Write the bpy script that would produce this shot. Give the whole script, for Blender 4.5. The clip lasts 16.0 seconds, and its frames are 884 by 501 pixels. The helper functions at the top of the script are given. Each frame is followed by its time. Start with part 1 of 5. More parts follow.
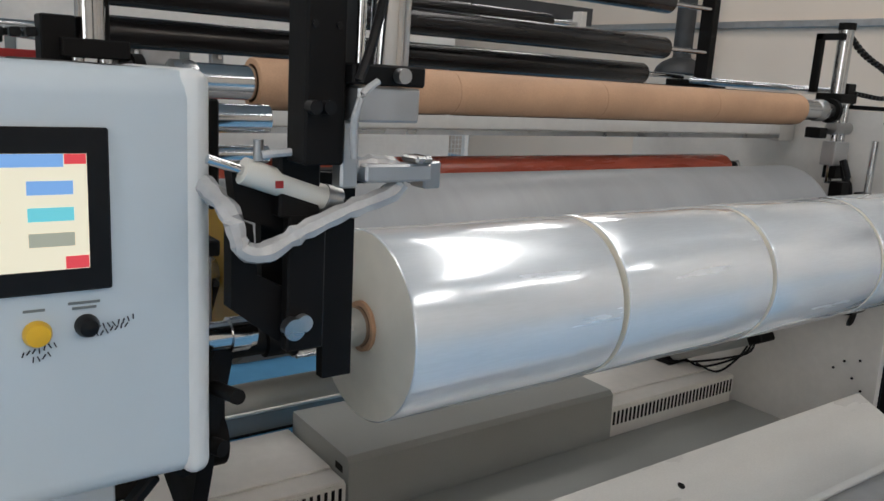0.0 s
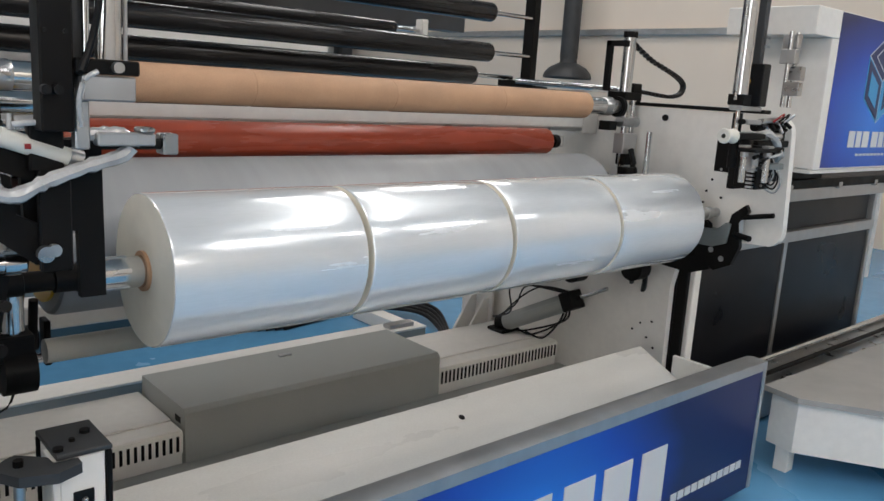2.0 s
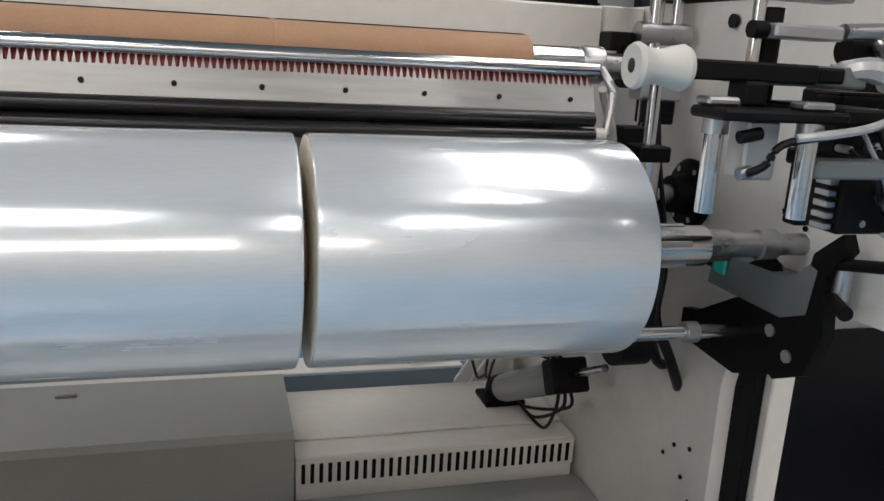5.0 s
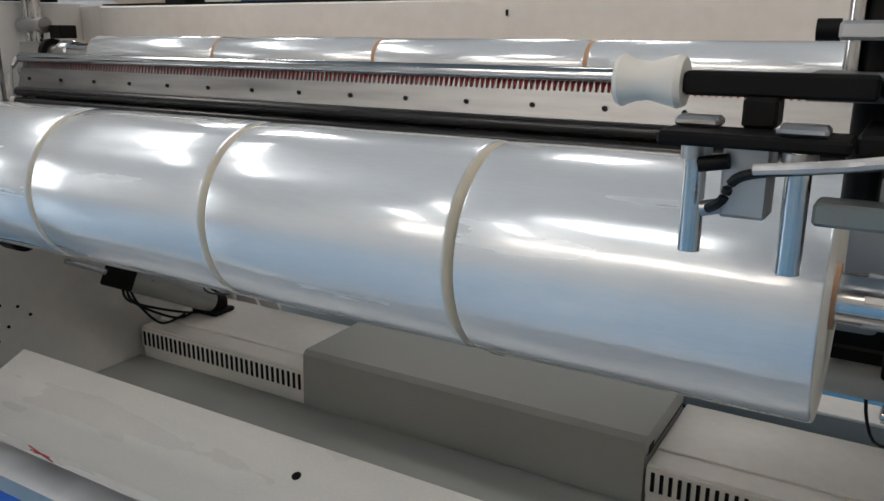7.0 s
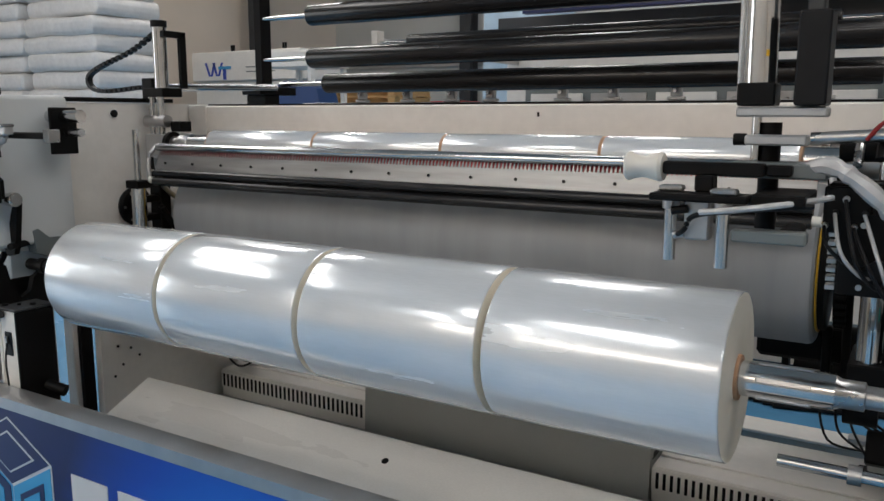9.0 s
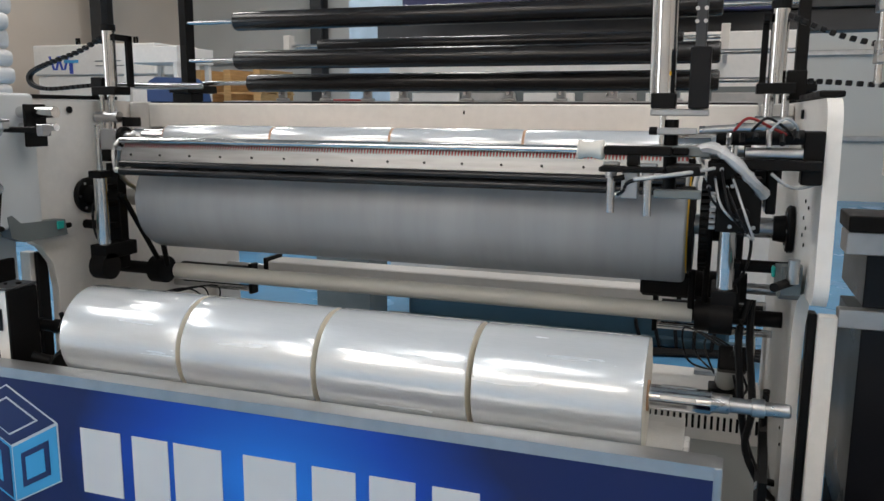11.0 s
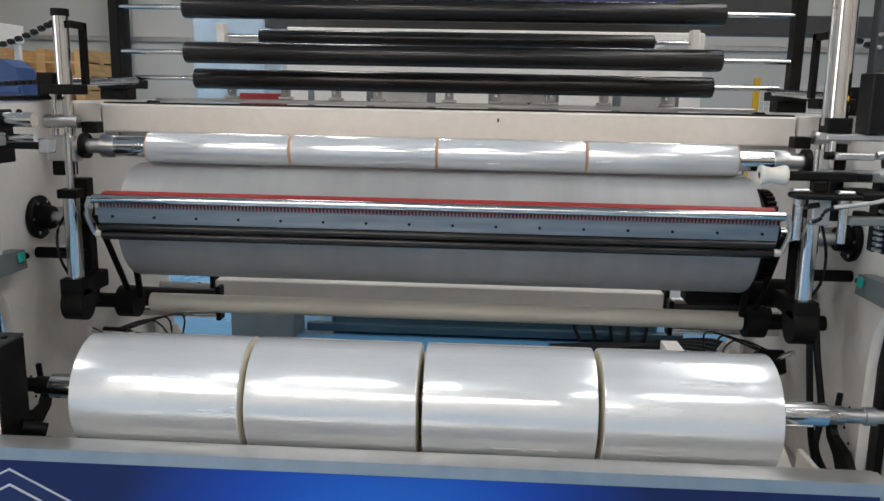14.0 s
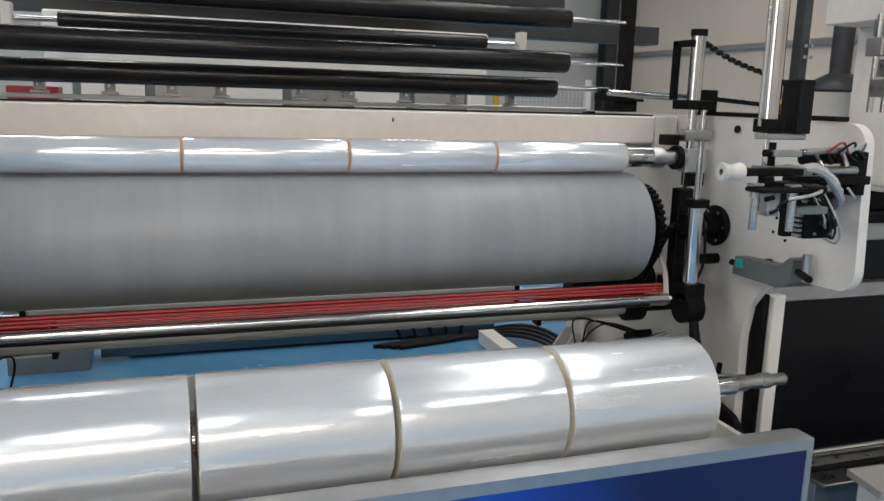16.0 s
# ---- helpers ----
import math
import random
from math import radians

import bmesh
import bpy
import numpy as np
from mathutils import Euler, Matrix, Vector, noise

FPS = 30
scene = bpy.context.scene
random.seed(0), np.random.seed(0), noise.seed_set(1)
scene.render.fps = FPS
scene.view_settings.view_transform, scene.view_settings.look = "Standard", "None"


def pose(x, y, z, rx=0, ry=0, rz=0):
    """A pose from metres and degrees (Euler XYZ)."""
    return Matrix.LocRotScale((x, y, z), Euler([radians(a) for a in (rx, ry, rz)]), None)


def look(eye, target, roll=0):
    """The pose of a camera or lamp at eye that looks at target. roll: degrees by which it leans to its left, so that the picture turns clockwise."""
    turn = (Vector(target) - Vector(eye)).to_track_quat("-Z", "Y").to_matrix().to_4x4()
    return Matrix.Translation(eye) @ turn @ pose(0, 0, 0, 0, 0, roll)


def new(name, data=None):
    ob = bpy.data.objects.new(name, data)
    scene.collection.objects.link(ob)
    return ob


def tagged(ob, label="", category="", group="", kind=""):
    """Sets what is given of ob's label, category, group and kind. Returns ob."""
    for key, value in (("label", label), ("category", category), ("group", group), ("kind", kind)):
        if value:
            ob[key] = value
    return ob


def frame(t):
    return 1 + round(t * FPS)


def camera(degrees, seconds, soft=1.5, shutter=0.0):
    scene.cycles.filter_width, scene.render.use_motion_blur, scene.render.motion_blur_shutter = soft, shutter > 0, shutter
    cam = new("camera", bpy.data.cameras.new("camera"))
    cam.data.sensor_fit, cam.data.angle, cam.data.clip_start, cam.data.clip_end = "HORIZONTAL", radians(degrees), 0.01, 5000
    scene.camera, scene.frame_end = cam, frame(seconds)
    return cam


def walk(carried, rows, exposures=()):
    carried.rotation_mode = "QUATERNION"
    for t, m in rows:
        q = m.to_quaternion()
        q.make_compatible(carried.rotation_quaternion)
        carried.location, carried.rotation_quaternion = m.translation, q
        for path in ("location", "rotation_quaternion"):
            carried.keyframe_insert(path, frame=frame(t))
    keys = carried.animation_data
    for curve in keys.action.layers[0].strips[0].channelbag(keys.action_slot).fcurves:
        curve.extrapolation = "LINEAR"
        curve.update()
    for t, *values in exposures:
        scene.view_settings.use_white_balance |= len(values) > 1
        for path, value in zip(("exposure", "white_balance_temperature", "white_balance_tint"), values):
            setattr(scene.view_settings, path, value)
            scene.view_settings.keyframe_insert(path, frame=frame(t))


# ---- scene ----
cam = camera(57.9, 16.0)
PATH = [
    (0, (-1.705, -1.15, 1.509), (-0.547, 0.425, 1.087), 3.5),
    (0.5, (-1.689, -1.37, 1.505), (-0.515, 0.196, 1.094), 3.6),
    (1, (-1.766, -1.502, 1.511), (-0.527, 0.016, 1.114), 4.2),
    (1.5, (-1.829, -1.58, 1.517), (-0.538, -0.107, 1.114), 4.1),
    (2, (-1.66, -1.706, 1.509), (-0.357, -0.242, 1.11), 3.6),
    (2.5, (-1.376, -1.795, 1.512), (-0.067, -0.338, 1.109), 3.1),
    (3.2, (-0.831, -1.71, 1.496), (0.522, -0.292, 1.097), 2.5),
    (5.3, (0.567, -1.098, 1.35), (0.885, 0.807, 0.834), 2.5),
    (5.5, (0.654, -1.116, 1.36), (0.831, 0.804, 0.829), 1.8),
    (6, (0.795, -1.188, 1.374), (0.571, 0.719, 0.816), 1.2),
    (6.5, (0.977, -1.135, 1.38), (0.286, 0.656, 0.816), 1.3),
    (7, (1.103, -1.112, 1.394), (0.117, 0.546, 0.866), 0.2),
    (7.5, (1.149, -1.154, 1.407), (0.065, 0.463, 0.953), -0.6),
    (8, (1.171, -1.337, 1.415), (0.106, 0.311, 1.027), -0.4),
    (8.5, (1.203, -1.554, 1.429), (0.186, 0.131, 1.07), -0.1),
    (9, (1.286, -1.707, 1.436), (0.273, -0.015, 1.102), 0.1),
    (9.5, (1.315, -1.872, 1.434), (0.383, -0.134, 1.103), 0.3),
    (9.7, (1.288, -1.987, 1.434), (0.421, -0.215, 1.105), 0.3),
    (12, (1.039, -2.409, 1.444), (0.426, -0.536, 1.102), 0.7),
    (12.5, (0.861, -2.396, 1.43), (0.287, -0.51, 1.091), 0.8),
    (13, (0.643, -2.301, 1.46), (0.242, -0.372, 1.115), 0.1),
    (13.5, (0.408, -2.302, 1.484), (0.26, -0.34, 1.129), 0.9),
    (14, (0.166, -2.333, 1.525), (0.066, -0.372, 1.145), 1.1),
    (14.5, (0.004, -2.234, 1.475), (-0.076, -0.268, 1.112), 1.0),
    (15, (-0.148, -2.129, 1.512), (-0.077, -0.168, 1.126), 1.7),
    (15.5, (-0.385, -2.143, 1.492), (0.009, -0.215, 1.133), 2.5),
    (16, (-0.552, -2.109, 1.521), (0.088, -0.252, 1.146), 1.7),
]
# the clip's camera closes down a little where the bright rolls fill its view
EXPOSURES = [(0.0, -0.36), (1.0, -0.13), (1.5, -0.09), (3.2, -0.16), (5.3, -0.30), (7.0, -0.47), (8.0, -0.56), (9.0, -0.43), (9.7, -0.32), (12.0, -0.02), (12.6, -0.04), (14.0, -0.03), (16.0, -0.15)]
walk(cam, [(t, look(eye, target, roll)) for t, eye, target, roll in PATH], EXPOSURES)


# ---------------------------------------------------------------- light
world = bpy.data.worlds.new("hall_sky")
scene.world = world
world.use_nodes = True
wn = world.node_tree.nodes
sky = wn.new("ShaderNodeTexSky")
sky.sky_type = "NISHITA"
sky.sun_disc = False
sky.sun_elevation = radians(40)
sky.sun_rotation = radians(200)
wn["Background"].inputs["Strength"].default_value = 0.1
world.node_tree.links.new(sky.outputs["Color"], wn["Background"].inputs["Color"])


def window_or_fill_light(name, x, y, z, sx, sy, rx, ry, rz, power, colour=(1.0, 0.985, 0.96)):
    lamp = bpy.data.lights.new(name, "AREA")
    lamp.shape = "RECTANGLE"
    lamp.size, lamp.size_y, lamp.energy, lamp.color = sx, sy, power, colour
    ob = new(name, lamp)
    ob.matrix_basis = pose(x, y, z, rx, ry, rz)
    return ob


# long translucent roof sheets over both flanks of the machine, shorter ones over the aisle and behind, high windows in
# the wall behind the aisle; added fill lamps far back and far to the side
WARM = (1.0, 0.957, 0.92)
for x_, y_, lx, ly, pw in ((2.9, 0.2, 1.15, 6.2, 153), (-5.6, -0.6, 1.3, 4.8, 172), (-1.7, 5.2, 0.8, 2.6, 74),
                           (-4.0, -7.4, 0.9, 2.2, 102), (-1.2, -4.9, 1.5, 1.5, 98), (2.9, -6.1, 1.2, 1.5, 98), (6.0, -5.5, 1.6, 0.7, 65),
                           # the last three are unseen fill lamps, added to brighten the background
                           (5.6, 5.0, 1.4, 1.6, 84), (-6.2, 5.0, 1.5, 0.9, 140), (2.6, 8.4, 1.5, 0.9, 88), (-3.4, 8.8, 1.5, 0.9, 88)):
    window_or_fill_light("roof_and_fill_light", x_, y_, 6.08, lx, ly, 0, 0, 0, pw, WARM)
window_or_fill_light("clerestory", -1.8, -9.35, 4.75, 6.4, 1.1, 90, 0, 180, 210, (0.97, 0.98, 1.0))
# unseen lamp added far to the side as soft fill for the machine
window_or_fill_light("side_fill", -9.85, -4.5, 2.6, 3.0, 3.4, 90, 0, -90, 130, (0.93, 0.97, 1.0))

# ---------------------------------------------------------------- materials


def principled(name, colour, rough, metal=0.0, coat=0.0, coat_rough=0.05, spec=0.5, noise_scale=0.0, noise_amount=0.0,
               bump=0.0, bump_scale=60.0, rough_var=0.0, stretch=(1, 1, 1), fine=0.0, fine_scale=250.0):
    m = bpy.data.materials.new(name)
    m.use_nodes = True
    nt = m.node_tree
    n, l = nt.nodes, nt.links
    b = n["Principled BSDF"]
    b.inputs["Base Color"].default_value = (*colour, 1)
    b.inputs["Roughness"].default_value = rough
    b.inputs["Metallic"].default_value = metal
    b.inputs["Coat Weight"].default_value = coat
    b.inputs["Coat Roughness"].default_value = coat_rough
    b.inputs["Specular IOR Level"].default_value = spec
    tc = n.new("ShaderNodeTexCoord")
    mp = n.new("ShaderNodeMapping")
    mp.inputs["Scale"].default_value = stretch
    l.new(tc.outputs["Object"], mp.inputs["Vector"])
    colour_out = None
    if noise_amount:
        tx = n.new("ShaderNodeTexNoise")
        tx.inputs["Scale"].default_value = noise_scale
        tx.inputs["Detail"].default_value = 5
        l.new(mp.outputs["Vector"], tx.inputs["Vector"])
        mr = n.new("ShaderNodeMapRange")
        mr.inputs["From Min"].default_value, mr.inputs["From Max"].default_value = 0.3, 0.7
        mr.inputs["To Min"].default_value, mr.inputs["To Max"].default_value = 1 - noise_amount, 1 + noise_amount * 0.5
        l.new(tx.outputs["Fac"], mr.inputs["Value"])
        mx = n.new("ShaderNodeMix")
        mx.data_type, mx.blend_type = "RGBA", "MULTIPLY"
        mx.inputs["Factor"].default_value = 1
        mx.inputs[6].default_value = (*colour, 1)
        l.new(mr.outputs["Result"], mx.inputs[7])
        colour_out = mx.outputs[2]
        if fine:
            t2 = n.new("ShaderNodeTexNoise")
            t2.inputs["Scale"].default_value = fine_scale
            t2.inputs["Detail"].default_value = 3
            l.new(mp.outputs["Vector"], t2.inputs["Vector"])
            m2 = n.new("ShaderNodeMapRange")
            m2.inputs["From Min"].default_value, m2.inputs["From Max"].default_value = 0.35, 0.65
            m2.inputs["To Min"].default_value, m2.inputs["To Max"].default_value = 1 - fine, 1 + fine * 0.4
            l.new(t2.outputs["Fac"], m2.inputs["Value"])
            mx2 = n.new("ShaderNodeMix")
            mx2.data_type, mx2.blend_type = "RGBA", "MULTIPLY"
            mx2.inputs["Factor"].default_value = 1
            l.new(colour_out, mx2.inputs[6])
            l.new(m2.outputs["Result"], mx2.inputs[7])
            colour_out = mx2.outputs[2]
        l.new(colour_out, b.inputs["Base Color"])
        if rough_var:
            r2 = n.new("ShaderNodeMapRange")
            r2.inputs["From Min"].default_value, r2.inputs["From Max"].default_value = 0.3, 0.7
            r2.inputs["To Min"].default_value, r2.inputs["To Max"].default_value = max(0.02, rough - rough_var), rough + rough_var
            l.new(tx.outputs["Fac"], r2.inputs["Value"])
            l.new(r2.outputs["Result"], b.inputs["Roughness"])
    if bump:
        t3 = n.new("ShaderNodeTexNoise")
        t3.inputs["Scale"].default_value = bump_scale
        t3.inputs["Detail"].default_value = 3
        l.new(mp.outputs["Vector"], t3.inputs["Vector"])
        bp = n.new("ShaderNodeBump")
        bp.inputs["Strength"].default_value = bump
        bp.inputs["Distance"].default_value = 0.002
        l.new(t3.outputs["Fac"], bp.inputs["Height"])
        l.new(bp.outputs["Normal"], b.inputs["Normal"])
        if coat:
            l.new(bp.outputs["Normal"], b.inputs["Coat Normal"])
    return m


def glow(name, colour, strength):
    m = bpy.data.materials.new(name)
    m.use_nodes = True
    b = m.node_tree.nodes["Principled BSDF"]
    b.inputs["Base Color"].default_value = (*[c * 0.3 for c in colour], 1)
    b.inputs["Emission Color"].default_value = (*colour, 1)
    b.inputs["Emission Strength"].default_value = strength
    b.inputs["Roughness"].default_value = 0.2
    return m


FILM = principled("stretch_film", (0.78, 0.825, 0.86), 0.22, metal=0.36, coat=1.0, coat_rough=0.022, noise_scale=3.0, noise_amount=0.06,
                  bump=0.27, bump_scale=3.8, rough_var=0.06, stretch=(0.7, 7, 7), fine=0.03, fine_scale=40)
FILM.node_tree.nodes["Principled BSDF"].inputs["Coat IOR"].default_value = 1.65


def vary_by_object(m):
    """Shift the grain so that no two rolls carry the same streaks."""
    n, l = m.node_tree.nodes, m.node_tree.links
    mp = next(x for x in n if x.type == "MAPPING")
    info = n.new("ShaderNodeObjectInfo")
    k = n.new("ShaderNodeMath")
    k.operation = "MULTIPLY"
    k.inputs[1].default_value = 37.0
    l.new(info.outputs["Random"], k.inputs[0])
    l.new(k.outputs[0], mp.inputs["Location"])


vary_by_object(FILM)
FILM_END = principled("film_end_layers", (0.86, 0.82, 0.72), 0.5, noise_scale=14, noise_amount=0.06, bump=0.1, bump_scale=160)
KRAFT = principled("kraft_board", (0.50, 0.30, 0.18), 0.62, noise_scale=9, noise_amount=0.10, bump=0.08, bump_scale=120, fine=0.06)
CHROME = principled("polished_steel", (0.64, 0.64, 0.64), 0.15, metal=1.0, noise_scale=8, noise_amount=0.10, rough_var=0.06)
STEEL = principled("machined_steel", (0.48, 0.48, 0.48), 0.32, metal=1.0, noise_scale=14, noise_amount=0.15, rough_var=0.08, bump=0.05)
BLADE = principled("dull_blade_steel", (0.34, 0.335, 0.33), 0.40, metal=0.9, noise_scale=18, noise_amount=0.2, rough_var=0.08, stretch=(0.3, 3, 3))
ALU = principled("grey_aluminium", (0.50, 0.50, 0.50), 0.38, metal=0.85, noise_scale=12, noise_amount=0.12, rough_var=0.06)
BLACK = principled("black_painted_steel", (0.006, 0.0055, 0.0055), 0.5, spec=0.14, noise_scale=10, noise_amount=0.3, bump=0.08, bump_scale=90, rough_var=0.08)
BLACK_PLASTIC = principled("black_plastic", (0.007, 0.007, 0.008), 0.42, spec=0.22, noise_scale=30, noise_amount=0.2)
RUBBER = principled("black_roller_rubber", (0.015, 0.014, 0.0145), 0.25, spec=0.32, coat=0.10, coat_rough=0.12, noise_scale=4, noise_amount=0.3, stretch=(0.5, 6, 6), rough_var=0.06)
WHITE = principled("white_machine_paint", (0.81, 0.78, 0.735), 0.40, noise_scale=3, noise_amount=0.05, bump=0.05, bump_scale=70, fine=0.03, fine_scale=30)
POD = principled("white_pod_paint", (0.53, 0.60, 0.65), 0.33, noise_scale=4, noise_amount=0.04, bump=0.06, bump_scale=160)
POD_EDGE = principled("pale_edge_paint", (0.66, 0.68, 0.68), 0.36, noise_scale=4, noise_amount=0.05, bump=0.06, bump_scale=120)
GREY_SHEET = principled("grey_green_sheet", (0.365, 0.375, 0.355), 0.42, noise_scale=2.4, noise_amount=0.08, bump=0.05, bump_scale=30, rough_var=0.08, fine=0.03)
TRAY = principled("brushed_pale_sheet", (0.74, 0.73, 0.70), 0.32, noise_scale=3, noise_amount=0.10, bump=0.05, bump_scale=40, rough_var=0.1, fine=0.05, stretch=(0.5, 2, 2))
DRUM = principled("grey_drum_coating", (0.325, 0.34, 0.355), 0.42, noise_scale=2.0, noise_amount=0.10, bump=0.05, bump_scale=220, stretch=(2.6, 0.35, 0.35), fine=0.05, fine_scale=9, rough_var=0.08, coat=0.12, coat_rough=0.25)
ORANGE = principled("orange_silicone", (0.37, 0.068, 0.035), 0.27, noise_scale=6, noise_amount=0.14, stretch=(0.5, 4, 4), rough_var=0.08)
RED = principled("red_silicone", (0.32, 0.015, 0.015), 0.4, noise_scale=10, noise_amount=0.15)
YELLOW = principled("yellow_paint", (0.72, 0.42, 0.02), 0.4, noise_scale=10, noise_amount=0.12)
TEAL = principled("teal_plastic", (0.02, 0.42, 0.36), 0.35, noise_scale=20, noise_amount=0.08)
CREAM = principled("cream_nylon", (0.68, 0.66, 0.60), 0.35, noise_scale=12, noise_amount=0.05)
PALE_BAR = principled("pale_grey_tube", (0.50, 0.50, 0.46), 0.38, noise_scale=5, noise_amount=0.08, stretch=(0.4, 3, 3))
WRAP = principled("plastic_wrapped_hose", (0.46, 0.46, 0.46), 0.22, coat=0.6, noise_scale=24, noise_amount=0.25, bump=0.6, bump_scale=70)
FLOOR = principled("blue_epoxy_floor", (0.115, 0.33, 0.57), 0.24, noise_scale=0.8, noise_amount=0.10, bump=0.03, bump_scale=12, rough_var=0.08, fine=0.05, fine_scale=9)
WALL = principled("beige_panel_wall", (0.80, 0.69, 0.58), 0.6, noise_scale=0.7, noise_amount=0.06, bump=0.04, bump_scale=20)
WALL_GREY = principled("pale_grey_panel_wall", (0.56, 0.56, 0.53), 0.6, noise_scale=0.7, noise_amount=0.06, bump=0.04, bump_scale=20)
ROOF = principled("roof_sheet", (0.40, 0.40, 0.39), 0.6, noise_scale=1.0, noise_amount=0.06)
COLUMN = principled("dark_steel_column", (0.035, 0.037, 0.04), 0.5, noise_scale=5, noise_amount=0.25)
WOOD = principled("pallet_wood", (0.50, 0.30, 0.12), 0.7, noise_scale=5, noise_amount=0.25, stretch=(1, 1, 8))
BLUE_WRAP = principled("pale_blue_film_wrap", (0.42, 0.55, 0.66), 0.3, noise_scale=4, noise_amount=0.15, bump=0.4, bump_scale=8)
SACK = principled("white_sack_plastic", (0.74, 0.73, 0.72), 0.42, noise_scale=3, noise_amount=0.10, bump=0.5, bump_scale=14, fine=0.06, fine_scale=18)
TEAL_DARK = principled("dark_teal_paint", (0.035, 0.08, 0.115), 0.4, noise_scale=3, noise_amount=0.2)
NAVY = principled("navy_print", (0.012, 0.022, 0.10), 0.4, noise_scale=5, noise_amount=0.05)
CYAN = principled("cyan_print", (0.05, 0.33, 0.62), 0.4, noise_scale=5, noise_amount=0.05)
PRINT_WHITE = principled("white_print", (0.62, 0.64, 0.66), 0.4, noise_scale=5, noise_amount=0.04)
DARK_CABINET = principled("black_panel", (0.006, 0.0065, 0.009), 0.32, spec=0.25, noise_scale=3, noise_amount=0.2, rough_var=0.06)
BIN_BLUE = principled("dark_blue_plastic", (0.012, 0.05, 0.17), 0.4, noise_scale=5, noise_amount=0.1)
MARK_BLUE = principled("blue_mark_print", (0.03, 0.07, 0.42), 0.45, noise_scale=6, noise_amount=0.08)
BOX_GREY = principled("grey_box_paint", (0.16, 0.18, 0.18), 0.42, noise_scale=8, noise_amount=0.12)
INK = principled("marker_ink", (0.02, 0.02, 0.03), 0.5, noise_scale=40, noise_amount=0.2)
RED_INK = principled("red_marker_ink", (0.45, 0.05, 0.04), 0.5, noise_scale=40, noise_amount=0.2)
TABLE_TOP = principled("grey_bench_top", (0.36, 0.35, 0.33), 0.5, noise_scale=5, noise_amount=0.12, bump=0.06)
SCREEN = glow("screen_cream", (1.0, 0.93, 0.72), 0.85)
SCREEN_BLUE = glow("screen_blue", (0.25, 0.5, 0.95), 0.8)
SCREEN_CYAN = glow("screen_cyan", (0.2, 0.75, 0.85), 0.8)
SCREEN_RED = glow("screen_red", (0.9, 0.08, 0.1), 0.8)
SCREEN_GREEN = glow("screen_green", (0.2, 0.85, 0.1), 0.8)
SCREEN_GREY = glow("screen_grey", (0.5, 0.52, 0.42), 0.7)


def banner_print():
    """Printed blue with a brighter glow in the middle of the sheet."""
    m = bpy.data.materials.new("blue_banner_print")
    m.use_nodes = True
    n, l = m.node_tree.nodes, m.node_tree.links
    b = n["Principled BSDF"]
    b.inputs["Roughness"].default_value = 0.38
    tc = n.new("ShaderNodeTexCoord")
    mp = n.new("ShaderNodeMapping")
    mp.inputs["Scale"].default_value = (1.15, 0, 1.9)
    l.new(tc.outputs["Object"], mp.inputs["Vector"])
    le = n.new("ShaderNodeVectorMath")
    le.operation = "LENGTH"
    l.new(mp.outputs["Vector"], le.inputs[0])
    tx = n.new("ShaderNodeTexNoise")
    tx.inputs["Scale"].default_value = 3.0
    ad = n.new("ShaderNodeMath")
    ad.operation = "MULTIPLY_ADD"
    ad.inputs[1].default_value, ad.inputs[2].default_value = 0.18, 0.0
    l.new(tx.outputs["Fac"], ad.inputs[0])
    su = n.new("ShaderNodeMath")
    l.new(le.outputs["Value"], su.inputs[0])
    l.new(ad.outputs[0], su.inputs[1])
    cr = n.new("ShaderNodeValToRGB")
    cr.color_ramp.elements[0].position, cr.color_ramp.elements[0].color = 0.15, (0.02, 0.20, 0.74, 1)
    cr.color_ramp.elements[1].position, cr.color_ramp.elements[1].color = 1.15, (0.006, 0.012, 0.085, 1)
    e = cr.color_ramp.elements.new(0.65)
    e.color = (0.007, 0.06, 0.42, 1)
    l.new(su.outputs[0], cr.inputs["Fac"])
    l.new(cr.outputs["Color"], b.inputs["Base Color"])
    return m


BANNER = banner_print()

# ---------------------------------------------------------------- mesh helpers
Z = Vector((0, 0, 1))


def bm_new():
    return bmesh.new()


def put_verts(bm, verts, m):
    bmesh.ops.transform(bm, matrix=m, verts=verts)


def add_box(bm, x0, x1, y0, y1, z0, z1, bevel=0.0, segs=1, m=None):
    r = bmesh.ops.create_cube(bm, size=1.0)
    vs = r["verts"]
    put_verts(bm, vs, Matrix.Translation(((x0 + x1) / 2, (y0 + y1) / 2, (z0 + z1) / 2)) @ Matrix.Diagonal((abs(x1 - x0), abs(y1 - y0), abs(z1 - z0), 1)))
    if bevel:
        es = list({e for v in vs for e in v.link_edges})
        r = bmesh.ops.bevel(bm, geom=es, offset=bevel, segments=segs, affect="EDGES", profile=0.5)
        vs = list({v for f in r["faces"] for v in f.verts} | {v for v in vs if v.is_valid})
    if m is not None:
        put_verts(bm, vs, m)
    return vs


def add_rod(bm, p0, p1, r0, r1=None, seg=20, caps=True):
    p0, p1 = Vector(p0), Vector(p1)
    d = p1 - p0
    res = bmesh.ops.create_cone(bm, cap_ends=caps, segments=seg, radius1=r0, radius2=r0 if r1 is None else r1, depth=d.length)
    put_verts(bm, res["verts"], Matrix.Translation((p0 + p1) / 2) @ d.to_track_quat("Z", "Y").to_matrix().to_4x4())
    return res["verts"]


